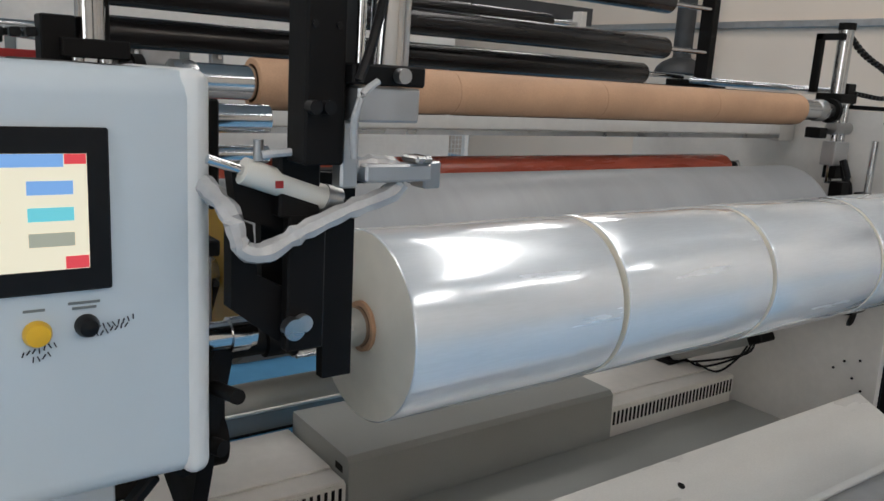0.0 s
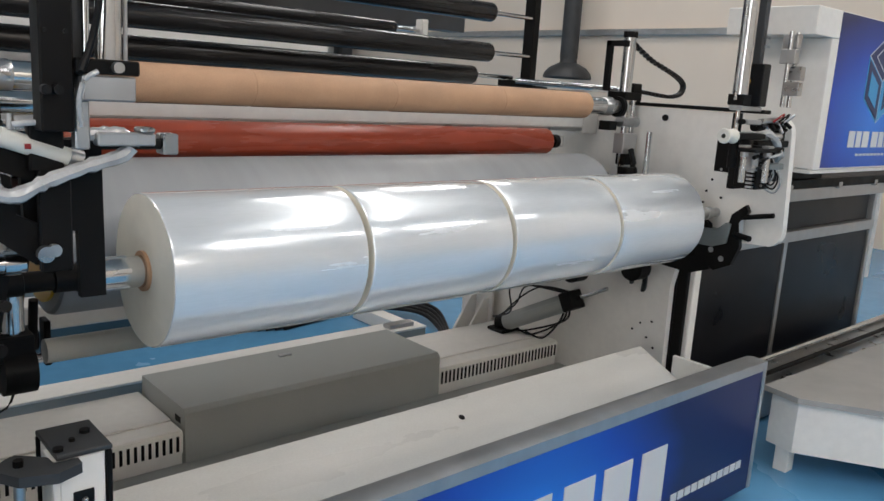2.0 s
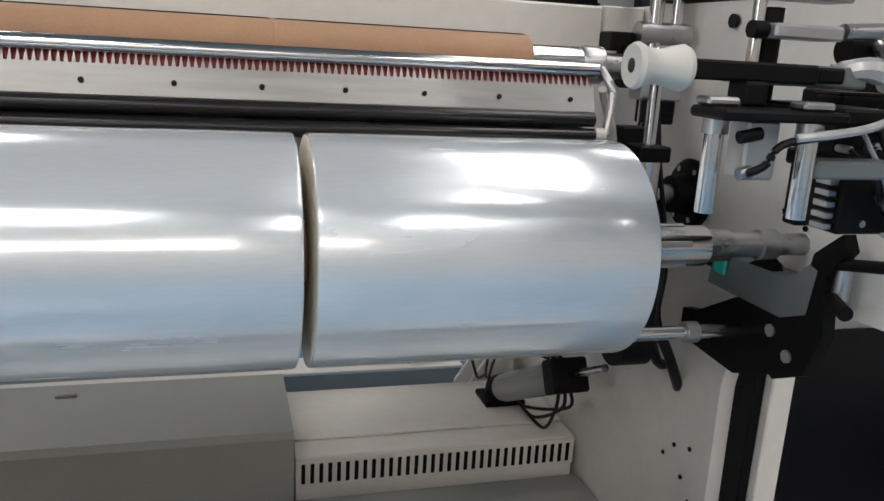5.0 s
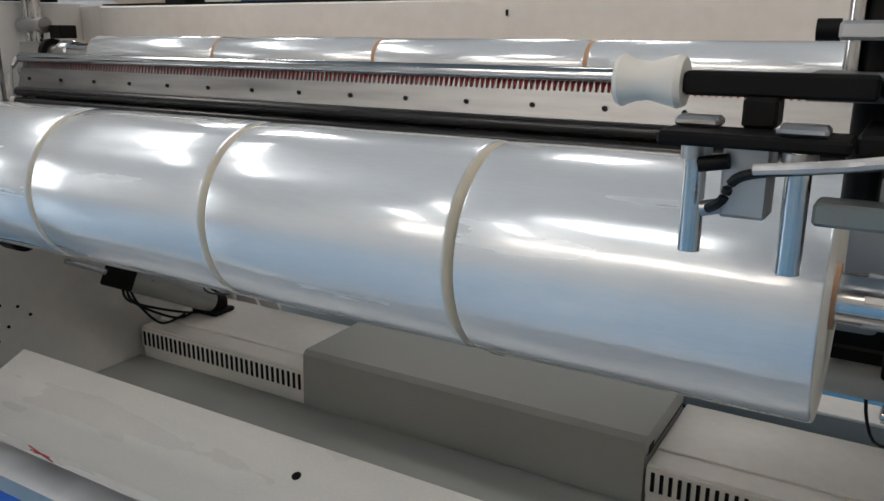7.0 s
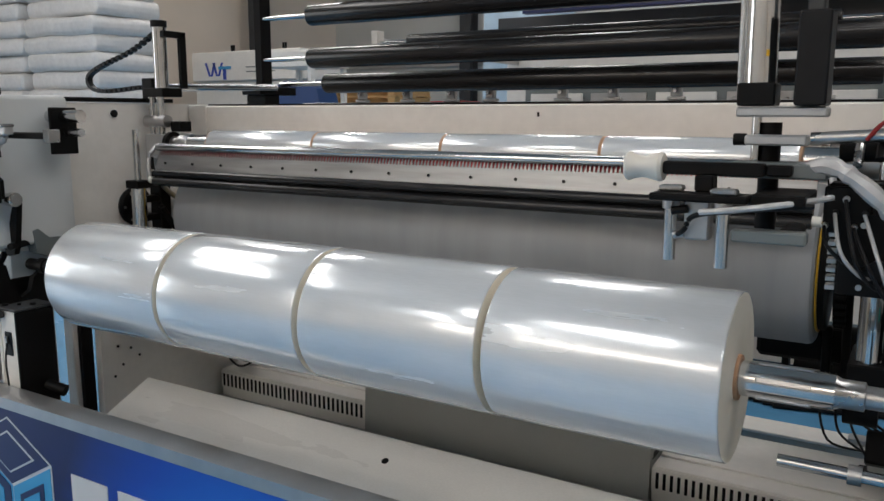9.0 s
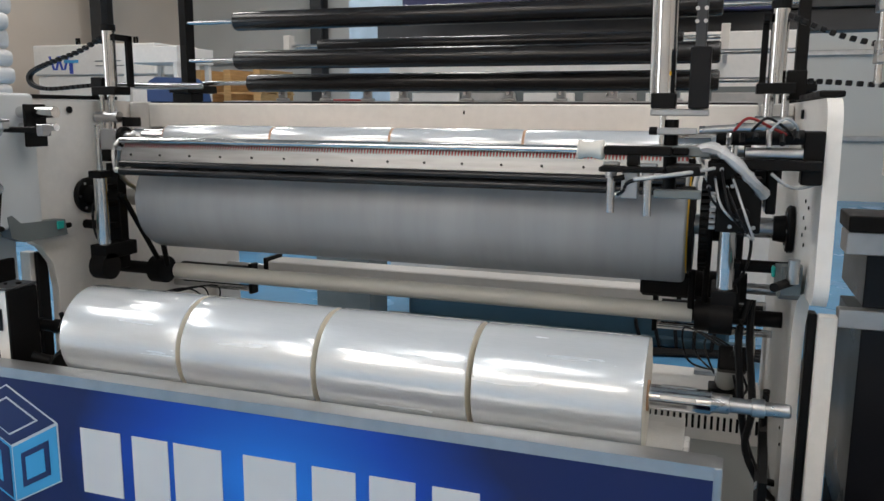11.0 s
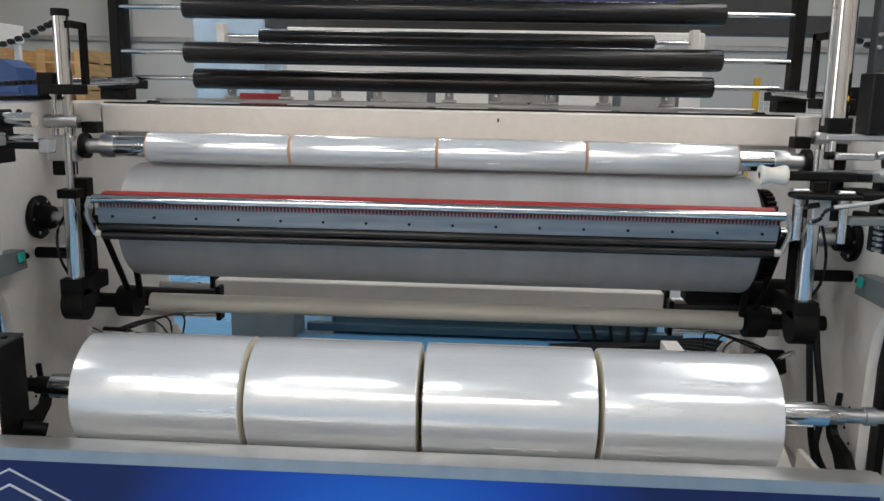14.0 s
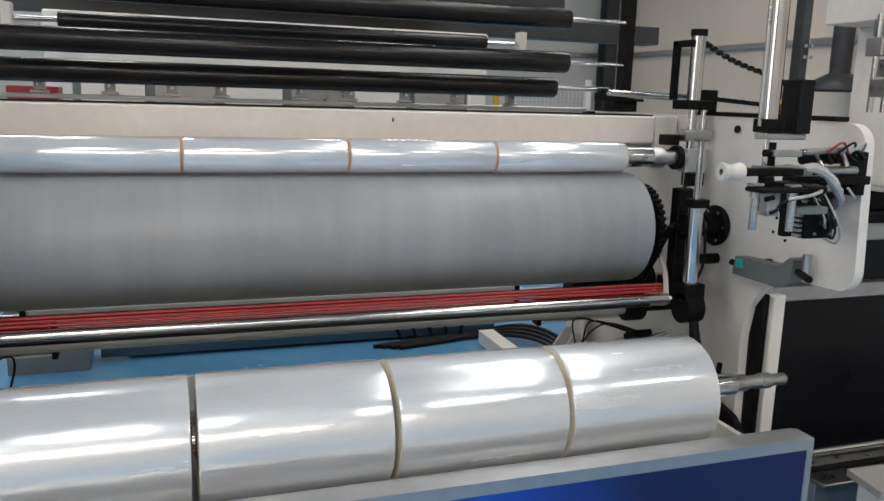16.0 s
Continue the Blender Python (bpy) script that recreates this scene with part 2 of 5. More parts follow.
def add_lathe(bm, profile, origin, axis, seg=32):
    """Revolve (along, radius) pairs round an axis through origin."""
    q = Vector(axis).to_track_quat("Z", "Y").to_matrix()
    rings = []
    for a, r in profile:
        rings.append([bm.verts.new(Vector(origin) + q @ Vector((r * math.cos(2 * math.pi * i / seg), r * math.sin(2 * math.pi * i / seg), a))) for i in range(seg)])
    for k in range(len(rings) - 1):
        for i in range(seg):
            bm.faces.new((rings[k][i], rings[k][(i + 1) % seg], rings[k + 1][(i + 1) % seg], rings[k + 1][i]))


def add_prism(bm, outline, axis, a0, a1):
    """Extrude a 2-D outline along x ('x': outline is y,z), y ('y': x,z) or z ('z': x,y)."""
    def at(u, v, a):
        return {"x": (a, u, v), "y": (u, a, v), "z": (u, v, a)}[axis]
    lo = [bm.verts.new(at(u, v, a0)) for u, v in outline]
    hi = [bm.verts.new(at(u, v, a1)) for u, v in outline]
    k = len(outline)
    bm.faces.new(lo)
    bm.faces.new(hi)
    for i in range(k):
        bm.faces.new((lo[i], lo[(i + 1) % k], hi[(i + 1) % k], hi[i]))


def smooth_path(points, steps=6):
    pts = [Vector(p) for p in points]
    out = []
    for i in range(len(pts) - 1):
        p0, p1, p2, p3 = pts[max(i - 1, 0)], pts[i], pts[i + 1], pts[min(i + 2, len(pts) - 1)]
        for s in range(steps):
            t = s / steps
            out.append(0.5 * ((2 * p1) + (p2 - p0) * t + (2 * p0 - 5 * p1 + 4 * p2 - p3) * t * t + (3 * p1 - p0 - 3 * p2 + p3) * t ** 3))
    out.append(pts[-1])
    return out


def add_hose(bm, points, r, seg=8, steps=6, wobble=0.0):
    path = smooth_path(points, steps)
    rings = []
    rnd = random.Random(len(points) * 31 + int(r * 1e4))
    for i, p in enumerate(path):
        d = (path[min(i + 1, len(path) - 1)] - path[max(i - 1, 0)]).normalized()
        u = d.cross(Z if abs(d.z) < 0.9 else Vector((1, 0, 0))).normalized()
        w = d.cross(u)
        rr = r * (1 + wobble * (rnd.random() - 0.5))
        rings.append([bm.verts.new(p + rr * (math.cos(2 * math.pi * k / seg) * u + math.sin(2 * math.pi * k / seg) * w)) for k in range(seg)])
    for a, b in zip(rings, rings[1:]):
        for k in range(seg):
            bm.faces.new((a[k], a[(k + 1) % seg], b[(k + 1) % seg], b[k]))
    bm.faces.new(rings[0])
    bm.faces.new(rings[-1])


def finish(name, bm, material, smooth=True):
    bmesh.ops.recalc_face_normals(bm, faces=bm.faces)
    me = bpy.data.meshes.new(name)
    bm.to_mesh(me)
    bm.free()
    me.materials.append(material)
    if smooth:
        for p in me.polygons:
            p.use_smooth = True
        me.set_sharp_from_angle(angle=radians(32))
    return me


def part(name, bm, material, parent, label=""):
    ob = new(name, finish(name, bm, material))
    ob.parent = parent
    return tagged(ob, label)


def thing(name, label, category, group="", kind="", at=None):
    ob = new(name)
    ob.empty_display_size = 0.05
    if at is not None:
        ob.matrix_basis = Matrix.Translation(at)
    return tagged(ob, label, category, group, kind)


def solid(name, bm, material, label, category, group="", kind=""):
    return tagged(new(name, finish(name, bm, material)), label, category, group, kind)


def box_part(name, dims, material, parent, label="", bevel=0.003, m=None):
    bm = bm_new()
    add_box(bm, *dims, bevel=bevel, m=m)
    return part(name, bm, material, parent, label)


def rod_part(name, p0, p1, r, material, parent, label="", seg=20, r1=None):
    bm = bm_new()
    add_rod(bm, p0, p1, r, r1, seg)
    return part(name, bm, material, parent, label)


def bolt(parent, p, axis, r=0.006, h=0.006, material=None):
    bm = bm_new()
    add_rod(bm, p, Vector(p) + Vector(axis) * h, r, seg=8)
    return part("bolt", bm, material or BLACK, parent)


# ---------------------------------------------------------------- hall
def structure(name, bm, material, label):
    return solid(name, bm, material, label, name.split("_")[0], kind="structure")


HX0, HX1, HY0, HY1, HZ = -10.0, 8.1, -9.4, 12.6, 6.2
bm = bm_new()
add_box(bm, HX0 - 0.2, HX1 + 0.2, HY0 - 0.2, HY1 + 0.2, -0.12, 0.0)
structure("floor", bm, FLOOR, "glossy blue epoxy factory floor")
bm = bm_new()
add_box(bm, HX0 - 0.2, HX1 + 0.2, HY0 - 0.2, HY1 + 0.2, HZ, HZ + 0.15)
structure("ceiling", bm, ROOF, "pale profiled sheet factory roof")
bm = bm_new()
add_box(bm, HX0 - 0.2, HX1 + 0.2, HY1, HY1 + 0.15, 0, HZ)
structure("wall_north", bm, WALL_GREY, "pale grey sandwich panel wall")
bm = bm_new()
add_box(bm, HX1, HX1 + 0.15, HY0, HY1, 0, HZ)
structure("wall_east", bm, WALL, "beige sandwich panel wall")
bm = bm_new()
add_box(bm, HX0 - 0.15, HX0, HY0, HY1, 0, HZ)
structure("wall_west", bm, WALL, "pale sandwich panel wall")
bm = bm_new()
add_box(bm, HX0 - 0.2, HX1 + 0.2, HY0 - 0.15, HY0, 0, HZ)
structure("wall_south", bm, WALL, "pale sandwich panel wall behind the aisle")
for zg in (1.0, 2.40, 3.8):
    bm = bm_new()
    add_box(bm, HX1 - 0.07, HX1 - 0.004, HY0 + 0.1, HY1 - 0.1, zg, zg + 0.09, bevel=0.01)
    structure("trim", bm, ALU, "grey steel wall girt")
    bm = bm_new()
    add_box(bm, HX0 + 0.3, HX1 - 0.1, HY1 - 0.07, HY1 - 0.004, zg, zg + 0.09, bevel=0.01)
    structure("trim", bm, ALU, "grey steel wall girt")


def steel_column(x, y):
    ob = thing("steel_column", "dark painted steel column against the hall wall", "column", "hall columns", at=(x, y, 0))
    box_part("web", (-0.012, 0.012, -0.14, 0.14, 0, HZ - 0.05), COLUMN, ob)
    box_part("flange", (-0.12, 0.12, -0.16, -0.14, 0, HZ - 0.05), COLUMN, ob)
    box_part("flange", (-0.12, 0.12, 0.14, 0.16, 0, HZ - 0.05), COLUMN, ob)


for cx, cy in ((7.7, 12.2), (1.6, 12.3), (-6.5, 12.3), (-9.6, 9.8)):
    steel_column(cx, cy)

# ---------------------------------------------------------------- winder frame
PX = 1.42


def arc(cx, cy, r, a0, a1, n=6):
    return [(cx + r * math.cos(radians(a0 + (a1 - a0) * i / n)), cy + r * math.sin(radians(a0 + (a1 - a0) * i / n))) for i in range(n + 1)]


def side_frame(side, label):
    ob = thing("winder_stand", label, "machine stand", "winder side stands")
    out = [(1.55, 0.03), (1.55, 1.48)]
    fy = 0.0 if side > 0 else 0.075
    out += arc(-0.17 + fy, 1.41, 0.07, 90, 180) + arc(-0.19 + fy, 1.03, 0.07, 180, 250)
    out += [(-0.03, 0.955), (0.06, 0.93), (0.135, 0.885), (0.19, 0.81), (0.21, 0.70), (0.20, 0.03)]
    bm = bm_new()
    x0 = side * PX
    add_prism(bm, out, "x", x0, x0 + side * 0.035)
    part("side_plate", bm, WHITE, ob)
    bm = bm_new()
    add_box(bm, x0 + side * 0.062, x0 + side * 0.115, 0.13, 0.17, 0.03, 0.86, bevel=0.004)
    part("leg_channel", bm, WHITE, ob)
    box_part("leg_gap", (x0 + side * 0.036, x0 + side * 0.061, 0.15, 0.20, 0.03, 0.86), BLACK, ob)
    bm = bm_new()
    add_box(bm, x0 + side * 0.037, x0 + side * 0.15, 0.3, 1.5, 0.03, 0.12, bevel=0.004)
    part("foot", bm, WHITE, ob)
    # rail on the plate's upper edge
    box_part("top_rail", (x0 - side * 0.01, x0 + side * 0.05, -0.12, 0.62, 1.484, 1.50), BLACK, ob, "black linear rail")
    for y, z in ((-0.02, 1.19), (0.02, 1.13), (0.07, 1.20), (0.09, 1.15), (0.04, 1.08), (0.1, 1.1), (0.28, 0.52), (0.34, 0.50), (0.30, 0.44), (0.38, 0.46), (0.26, 0.40)):
        bolt(ob, (x0 - side * 0.002, y, z), (-side, 0, 0), 0.0055, 0.003)
    bm = bm_new()
    add_rod(bm, (x0 - side * 0.004, 0.33, 1.44), (x0 - side * 0.012, 0.33, 1.44), 0.014, seg=16)
    part("plug", bm, BLACK_PLASTIC, ob)
    # bearing housing: flange, hub and shaft stub
    bm = bm_new()
    add_lathe(bm, [(0.0, 0.0), (0.0, 0.075), (0.014, 0.078), (0.022, 0.07), (0.024, 0.045), (0.06, 0.04), (0.062, 0.0)], (x0 - side * 0.002, 0.40, 1.075), (-side, 0, 0), 28)
    part("bearing_flange", bm, BLACK, ob, "round black bearing flange")
    rod_part("bearing_shaft", (x0 - side * 0.06, 0.40, 1.075), (x0 - side * 0.16, 0.40, 1.075), 0.022, STEEL, ob)
    for a in range(6):
        bolt(ob, (x0 - side * 0.022, 0.40 + 0.06 * math.cos(a * 1.047), 1.075 + 0.06 * math.sin(a * 1.047)), (-side, 0, 0), 0.006, 0.005, STEEL)
    return ob


side_frame(-1, "white painted steel side frame of the winder with a black rail")
side_frame(1, "white painted steel side frame with curved leg cut-out")

ob = thing("cross_beam", "long white painted cross beam above the winding drum", "beam")
box_part("beam_body", (-1.30, 1.30, 0.69, 0.82, 1.366, 1.472), WHITE, ob, bevel=0.005)
box_part("top_strip", (-1.295, 1.295, 0.70, 0.80, 1.474, 1.479), BLACK, ob, bevel=0.0)
box_part("bottom_strip", (-1.29, 1.29, 0.687, 0.70, 1.352, 1.366), STEEL, ob, bevel=0.0)
box_part("mark", (0.209, 0.215, 0.686, 0.6895, 1.432, 1.446), BLACK, ob, "small slot in the beam face", bevel=0.0)
for sx in (-1, 1):
    box_part("end_flange", (sx * 1.31, sx * 1.415, 0.70, 0.80, 1.34, 1.475), WHITE, ob)
# nozzle clamps along the beam's top
for x in (-1.02, -0.765, -0.53, -0.335, -0.005, 0.21, 0.46, 0.70, 0.975):
    cl = thing("film_clamp", "small steel clamp on the rear guide bar", "clamp", "clamps on the guide bar", at=(x, 1.41, 1.53))
    box_part("block", (-0.02, 0.02, -0.015, 0.015, -0.022, 0.022), STEEL, cl)
    box_part("jaw", (-0.012, 0.012, -0.028, 0.01, 0.023, 0.05), BLACK, cl)
    box_part("foot", (-0.034, 0.034, -0.014, 0.014, -0.036, -0.023), ALU, cl)
    rod_part("screw", (0.0, -0.016, 0.0), (0.0, -0.034, 0.0), 0.007, CHROME, cl)
ob = thing("guide_bar", "thin pale guide bar carrying the clamps", "bar")
box_part("bar", (-1.38, 1.38, 1.395, 1.435, 1.475, 1.4935), ALU, ob)
for sx in (-1, 1):
    box_part("bracket", (sx * 1.381, sx * 1.418, 1.38, 1.45, 1.44, 1.479), BLACK, ob)

# rollers over the machine on two black posts
for sx in (-1, 1):
    ob = thing("roller_post", "black upright post carrying the idler rollers", "post", "roller posts", at=(sx * 1.465, 1.22, 0))
    box_part("post", (-0.022, 0.022, -0.035, 0.035, 1.485, 2.45), BLACK, ob)
    box_part("foot_block", (-0.07, 0.05, -0.05, 0.05, 1.483, 1.53), BLACK, ob)
    box_part("foot_plate", (-0.06, 0.06, -0.09, 0.16, 1.53, 1.57), BLACK, ob)


def idler(y, z, r, half, label, rod_half=1.44, material=RUBBER):
    ob = thing("idler_roller", label, "roller", "idler rollers", at=(0, y, z))
    bm = bm_new()
    add_lathe(bm, [(-half, 0.012), (-half, r * 0.75), (-half + 0.004, r * 0.94), (-half + 0.012, r), (half - 0.012, r), (half - 0.004, r * 0.94), (half, r * 0.75), (half, 0.012)], (0, 0, 0), (1, 0, 0), 32)
    part("sleeve", bm, material, ob)
    for sx in (-1, 1):
        rod_part("journal", (sx * half, 0, 0), (sx * rod_half, 0, 0), 0.011, CHROME, ob, "bright steel journal", 14)
    return ob


idler(1.203, 1.881, 0.046, 1.158, "glossy black rubber idler roller, top one")
idler(1.203, 1.692, 0.046, 1.158, "glossy black rubber idler roller, middle one")
idler(1.311, 1.582, 0.045, 1.158, "glossy black rubber idler roller, lowest one", 1.44)
idler(1.36, 2.08, 0.046, 1.158, "glossy black rubber idler roller above the posts")
idler(1.30, 2.27, 0.046, 1.158, "glossy black rubber idler roller near the top")
idler(1.75, 1.80, 0.035, 0.98, "slim dark grey roller further back", 1.15)
for sx in (-1, 1):
    box = thing("roller_bracket", "small white plate bracket of the rear roller", "bracket", "rear roller brackets", at=(sx * 1.17, 1.75, 1.80))
    box_part("plate", (-0.02, 0.02, -0.03, 0.03, -0.06, 0.06), WHITE, box)
    box_part("arm", (-0.015, 0.015, 0.0305, 1.648, -0.025, 0.025), ALU, box, "long grey bracket arm")
for sx in (-1, 1):
    box = thing("slide_bar", "bright round slide bar beside the roller post", "bar", "slide bars", at=(sx * 1.40, 0.9, 1.565))
    rod_part("rod", (0, -0.36, -0.02), (0, 0.33, 0.0), 0.016, CHROME, box)
    box_part("clamp", (-0.03, 0.03, -0.42, -0.36, -0.08, 0.015), BLACK, box)

# winding drum
DY, DZ, DR = 0.51, 1.062, 0.205
ob = thing("winding_drum", "large grey rubber coated winding drum", "drum", at=(0, DY, DZ))
bm = bm_new()
add_lathe(bm, [(-1.09, 0.0), (-1.09, DR - 0.012), (-1.084, DR - 0.003), (-1.075, DR), (1.075, DR), (1.084, DR - 0.003), (1.09, DR - 0.012), (1.09, 0.0)], (0, 0, 0), (1, 0, 0), 96)
part("drum_shell", bm, DRUM, ob)
for sx in (-1, 1):
    rod_part("journal", (sx * 1.09, 0, 0), (sx * 1.40, 0, 0), 0.035, STEEL, ob)
bm = bm_new()
add_rod(bm, (1.13, 0, 0), (1.16, 0, 0), 0.15, seg=40)
for i in range(40):
    a = 2 * math.pi * i / 40
    add_box(bm, -0.014, 0.014, 0.148, 0.162, -0.006, 0.006, m=Matrix.Translation((1.145, 0, 0)) @ Matrix.Rotation(a, 4, "X"))
part("toothed_wheel", bm, BLACK, ob, "black toothed drive wheel")
bm = bm_new()
add_rod(bm, (-1.0915, 0, 0), (-1.10, 0, 0), 0.168, seg=48)
part("end_disc", bm, YELLOW, ob, "yellow end disc")
bm = bm_new()
add_rod(bm, (1.0915, 0, 0), (1.096, 0, 0), 0.172, seg=48)
part("end_ring", bm, YELLOW, ob, "thin yellow end ring")
bm = bm_new()
add_rod(bm, (1.0965, 0, 0), (1.112, 0, 0), 0.166, seg=48)
part("end_disc", bm, BLACK, ob)

# fixed tubes below the drum
ob = thing("spreader_tube", "pale grey tube below the drum on black hubs", "tube")
rod_part("tube", (-1.08, 0.55, 0.737), (1.12, 0.55, 0.737), 0.034, PALE_BAR, ob, seg=28)
for sx in (-1, 1):
    rod_part("hub", (sx * 1.13, 0.55, 0.737), (sx * 1.20, 0.55, 0.737), 0.06, BLACK, ob, seg=24)
    rod_part("stub", (sx * 1.2, 0.55, 0.737), (sx * 1.418, 0.55, 0.737), 0.028, BLACK, ob)
ob = thing("tube_motor", "black motor and strut pair at the spreader tube end", "motor")
box_part("body", (0.93, 1.12, 0.60, 0.70, 0.775, 0.865), BLACK, ob, bevel=0.012)
rod_part("gear_case", (1.12, 0.65, 0.82), (1.30, 0.65, 0.82), 0.055, BLACK, ob, seg=24)
rod_part("axle", (1.30, 0.65, 0.82), (1.418, 0.65, 0.82), 0.02, STEEL, ob)
for sx in (-1, 1):
    ob = thing("tube_strut", "pair of black struts between tube hub and drum bearing", "strut", "tube struts")
    rod_part("strut", (sx * 1.16, 0.55, 0.75), (sx * 1.165, 0.33, 1.09), 0.011, BLACK, ob)
    rod_part("strut", (sx * 1.115, 0.53, 0.76), (sx * 1.115, 0.50, 0.90), 0.012, BLACK, ob)
    rod_part("cross_rod", (sx * 1.165, 0.33, 1.09), (sx * 1.21, 0.36, 1.09), 0.009, BLACK, ob)
ob = thing("rear_tie_beam", "cream painted steel tie beam behind the drum", "beam")
box_part("beam", (-1.12, 1.03, 1.37, 1.52, 0.535, 0.632), WHITE, ob, bevel=0.006)
for xx in (-1.142, 1.032):
    box_part("bracket", (xx, xx + 0.02, 1.36, 1.53, 0.52, 0.65), BLACK, ob)
    rod_part("end_rod", (xx, 1.44, 0.58), (math.copysign(1.418, xx), 1.44, 0.58), 0.02, STEEL, ob)
for sx in (-1, 1):
    ob = thing("end_roller", "short dark roller with a chrome rod inside the side stand", "roller", "end rollers")
    rod_part("sleeve", (sx * 0.99, 0.99, 0.64), (sx * 1.38, 0.99, 0.64), 0.042, BLACK, ob, seg=24)
    rod_part("rod", (sx * 0.97, 0.97, 0.575), (sx * 1.418, 0.97, 0.575), 0.016, CHROME, ob)
    rod_part("axle", (sx * 1.38, 0.99, 0.64), (sx * 1.418, 0.99, 0.64), 0.02, STEEL, ob)
    box_part("hanger", (sx * 0.955, sx * 0.975, 0.95, 1.01, 0.55, 0.70), BLACK, ob)

# vertical lift columns at the drum's ends
for sx in (-1, 1):
    ob = thing("lift_column", "black guide column with a polished lift cylinder", "lift column", "lift columns", at=(sx * 1.24, 0.36, 0))
    box_part("guide", (-0.03, 0.03, 0.0, 0.05, 0.77, 1.22), BLACK, ob)
    rod_part("mount", (sx * 0.03, 0.025, 0.95), (sx * 0.178, 0.025, 0.95), 0.02, BLACK, ob)
    rod_part("cylinder", (-sx * 0.02, -0.09, 0.89), (-sx * 0.02, -0.09, 1.165), 0.027, CHROME, ob, "polished cylinder barrel")
    rod_part("rod", (-sx * 0.02, -0.09, 1.165), (-sx * 0.02, -0.09, 1.38), 0.012, CHROME, ob)
    box_part("cap", (-sx * 0.02 - 0.033, -sx * 0.02 + 0.033, -0.122, -0.058, 1.165, 1.195), BLACK, ob)
    box_part("base_block", (-sx * 0.02 - 0.04, -sx * 0.02 + 0.04, -0.13, 0.06, 0.83, 0.89), BLACK, ob)
    rod_part("pivot_disc", (sx * 0.01, -0.1, 0.80), (-sx * 0.06, -0.1, 0.80), 0.055, BLACK, ob, seg=24)
    for zb in (0.96, 1.05, 1.12):
        box_part("tie_block", (-0.025, 0.025, -0.06, 0.0, zb - 0.012, zb + 0.012), BLACK, ob)
    hb = bm_new()
    add_hose(hb, [(0.02, -0.07, 1.15), (0.05 * sx, -0.06, 1.05), (0.04 * sx, -0.08, 0.96), (0.0, -0.1, 0.9)], 0.005)
    part("air_hose", hb, BLACK_PLASTIC, ob)

# upper core lift cylinders with cable chains, on the side frames
for sx in (-1, 1):
    ob = thing("core_lifter", "polished air cylinder with black cable chain on the side frame", "air cylinder", "core lifters", at=(sx * 1.34, 0.505, 0))
    rod_part("barrel", (0, 0, 1.54), (0, 0, 1.775), 0.027, CHROME, ob, "polished cylinder barrel")
    rod_part("cap", (0, 0, 1.775), (0, 0, 1.80), 0.031, BLACK, ob)
    box_part("mount", (-0.06, 0.06, -0.05, 0.05, 1.505, 1.54), BLACK, ob)
    rod_part("rod", (-sx * 0.02, -0.03, 1.20), (-sx * 0.02, -0.03, 1.51), 0.016, CHROME, ob)
    rod_part("rod", (sx * 0.03, -0.03, 1.30), (sx * 0.03, -0.03, 1.51), 0.012, CHROME, ob)
    bm = bm_new()
    for dims in ((-0.05, -0.03, 0.06, 0.09, 1.54, 1.76), (-0.05, -0.03, -0.02, 0.09, 1.735, 1.76)):
        add_box(bm, *[d if i > 1 else d * sx for i, d in enumerate(dims)], bevel=0.002)
    part("stop_bracket", bm, BLACK, ob)
    path = smooth_path([(sx * 0.02, 0.0, 1.755), (sx * 0.17, 0.0, 1.69), (sx * 0.35, 0.0, 1.64), (sx * 0.445, 0.0, 1.60), (sx * 0.44, 0.0, 1.553), (sx * 0.35, 0.0, 1.532), (sx * 0.17, 0.0, 1.542), (sx * 0.03, 0.0, 1.55)], 6)
    ch = new("cable_chain")
    ch.parent = ob
    chain_mesh = None
    for i in range(len(path) - 1):
        if chain_mesh is None:
            bm = bm_new()
            add_box(bm, -0.009, 0.009, -0.013, 0.013, -0.0085, 0.0085, bevel=0.002)
            chain_mesh = finish("link", bm, BLACK_PLASTIC)
        lk = new("link", chain_mesh)
        lk.parent = ch
        d = path[i + 1] - path[i]
        lk.matrix_basis = Matrix.Translation((path[i] + path[i + 1]) / 2) @ Matrix.Rotation(-math.atan2(d.z, d.x), 4, "Y")
    # core gripper under the cylinder
    box_part("gripper_body", (-0.05, 0.05, -0.055, 0.0, 1.27, 1.36), ALU, ob, "grey aluminium gripper block")
    rod_part("gripper_nut", (-sx * 0.06, -0.03, 1.41), (sx * 0.06, -0.03, 1.41), 0.024, STEEL, ob)
    box_part("gripper_jaw", (-0.035, 0.035, -0.06, -0.01, 1.22, 1.27), BLACK, ob)
    box_part("top_clamp", (-sx * 0.115, -sx * 0.06, -0.02, 0.04, 1.37, 1.41), BLACK, ob)

# grey cover box, vent grilles, base pan
ob = thing("drive_cover", "grey green sheet metal cover box under the rolls", "cover")
bm = bm_new()
add_prism(bm, [(0.785, 0.02), (0.798, 0.345), (0.815, 0.36), (1.19, 0.362), (1.19, 0.02)], "x", -0.575, 0.595)
part("cover_shell", bm, GREY_SHEET, ob)
box_part("handle", (-0.03, 0.028, 1.10, 1.125, 0.361, 0.369), STEEL, ob, "small recessed steel handle")
box_part("seam", (0.592, 0.597, 0.82, 1.185, 0.30, 0.303), BLACK, ob, bevel=0)
for xx in (-0.5765, 0.5945):
    box_part("latch_slot", (xx, xx + 0.002, 0.835, 0.88, 0.297, 0.32), BLACK, ob, "small black latch slot", bevel=0)
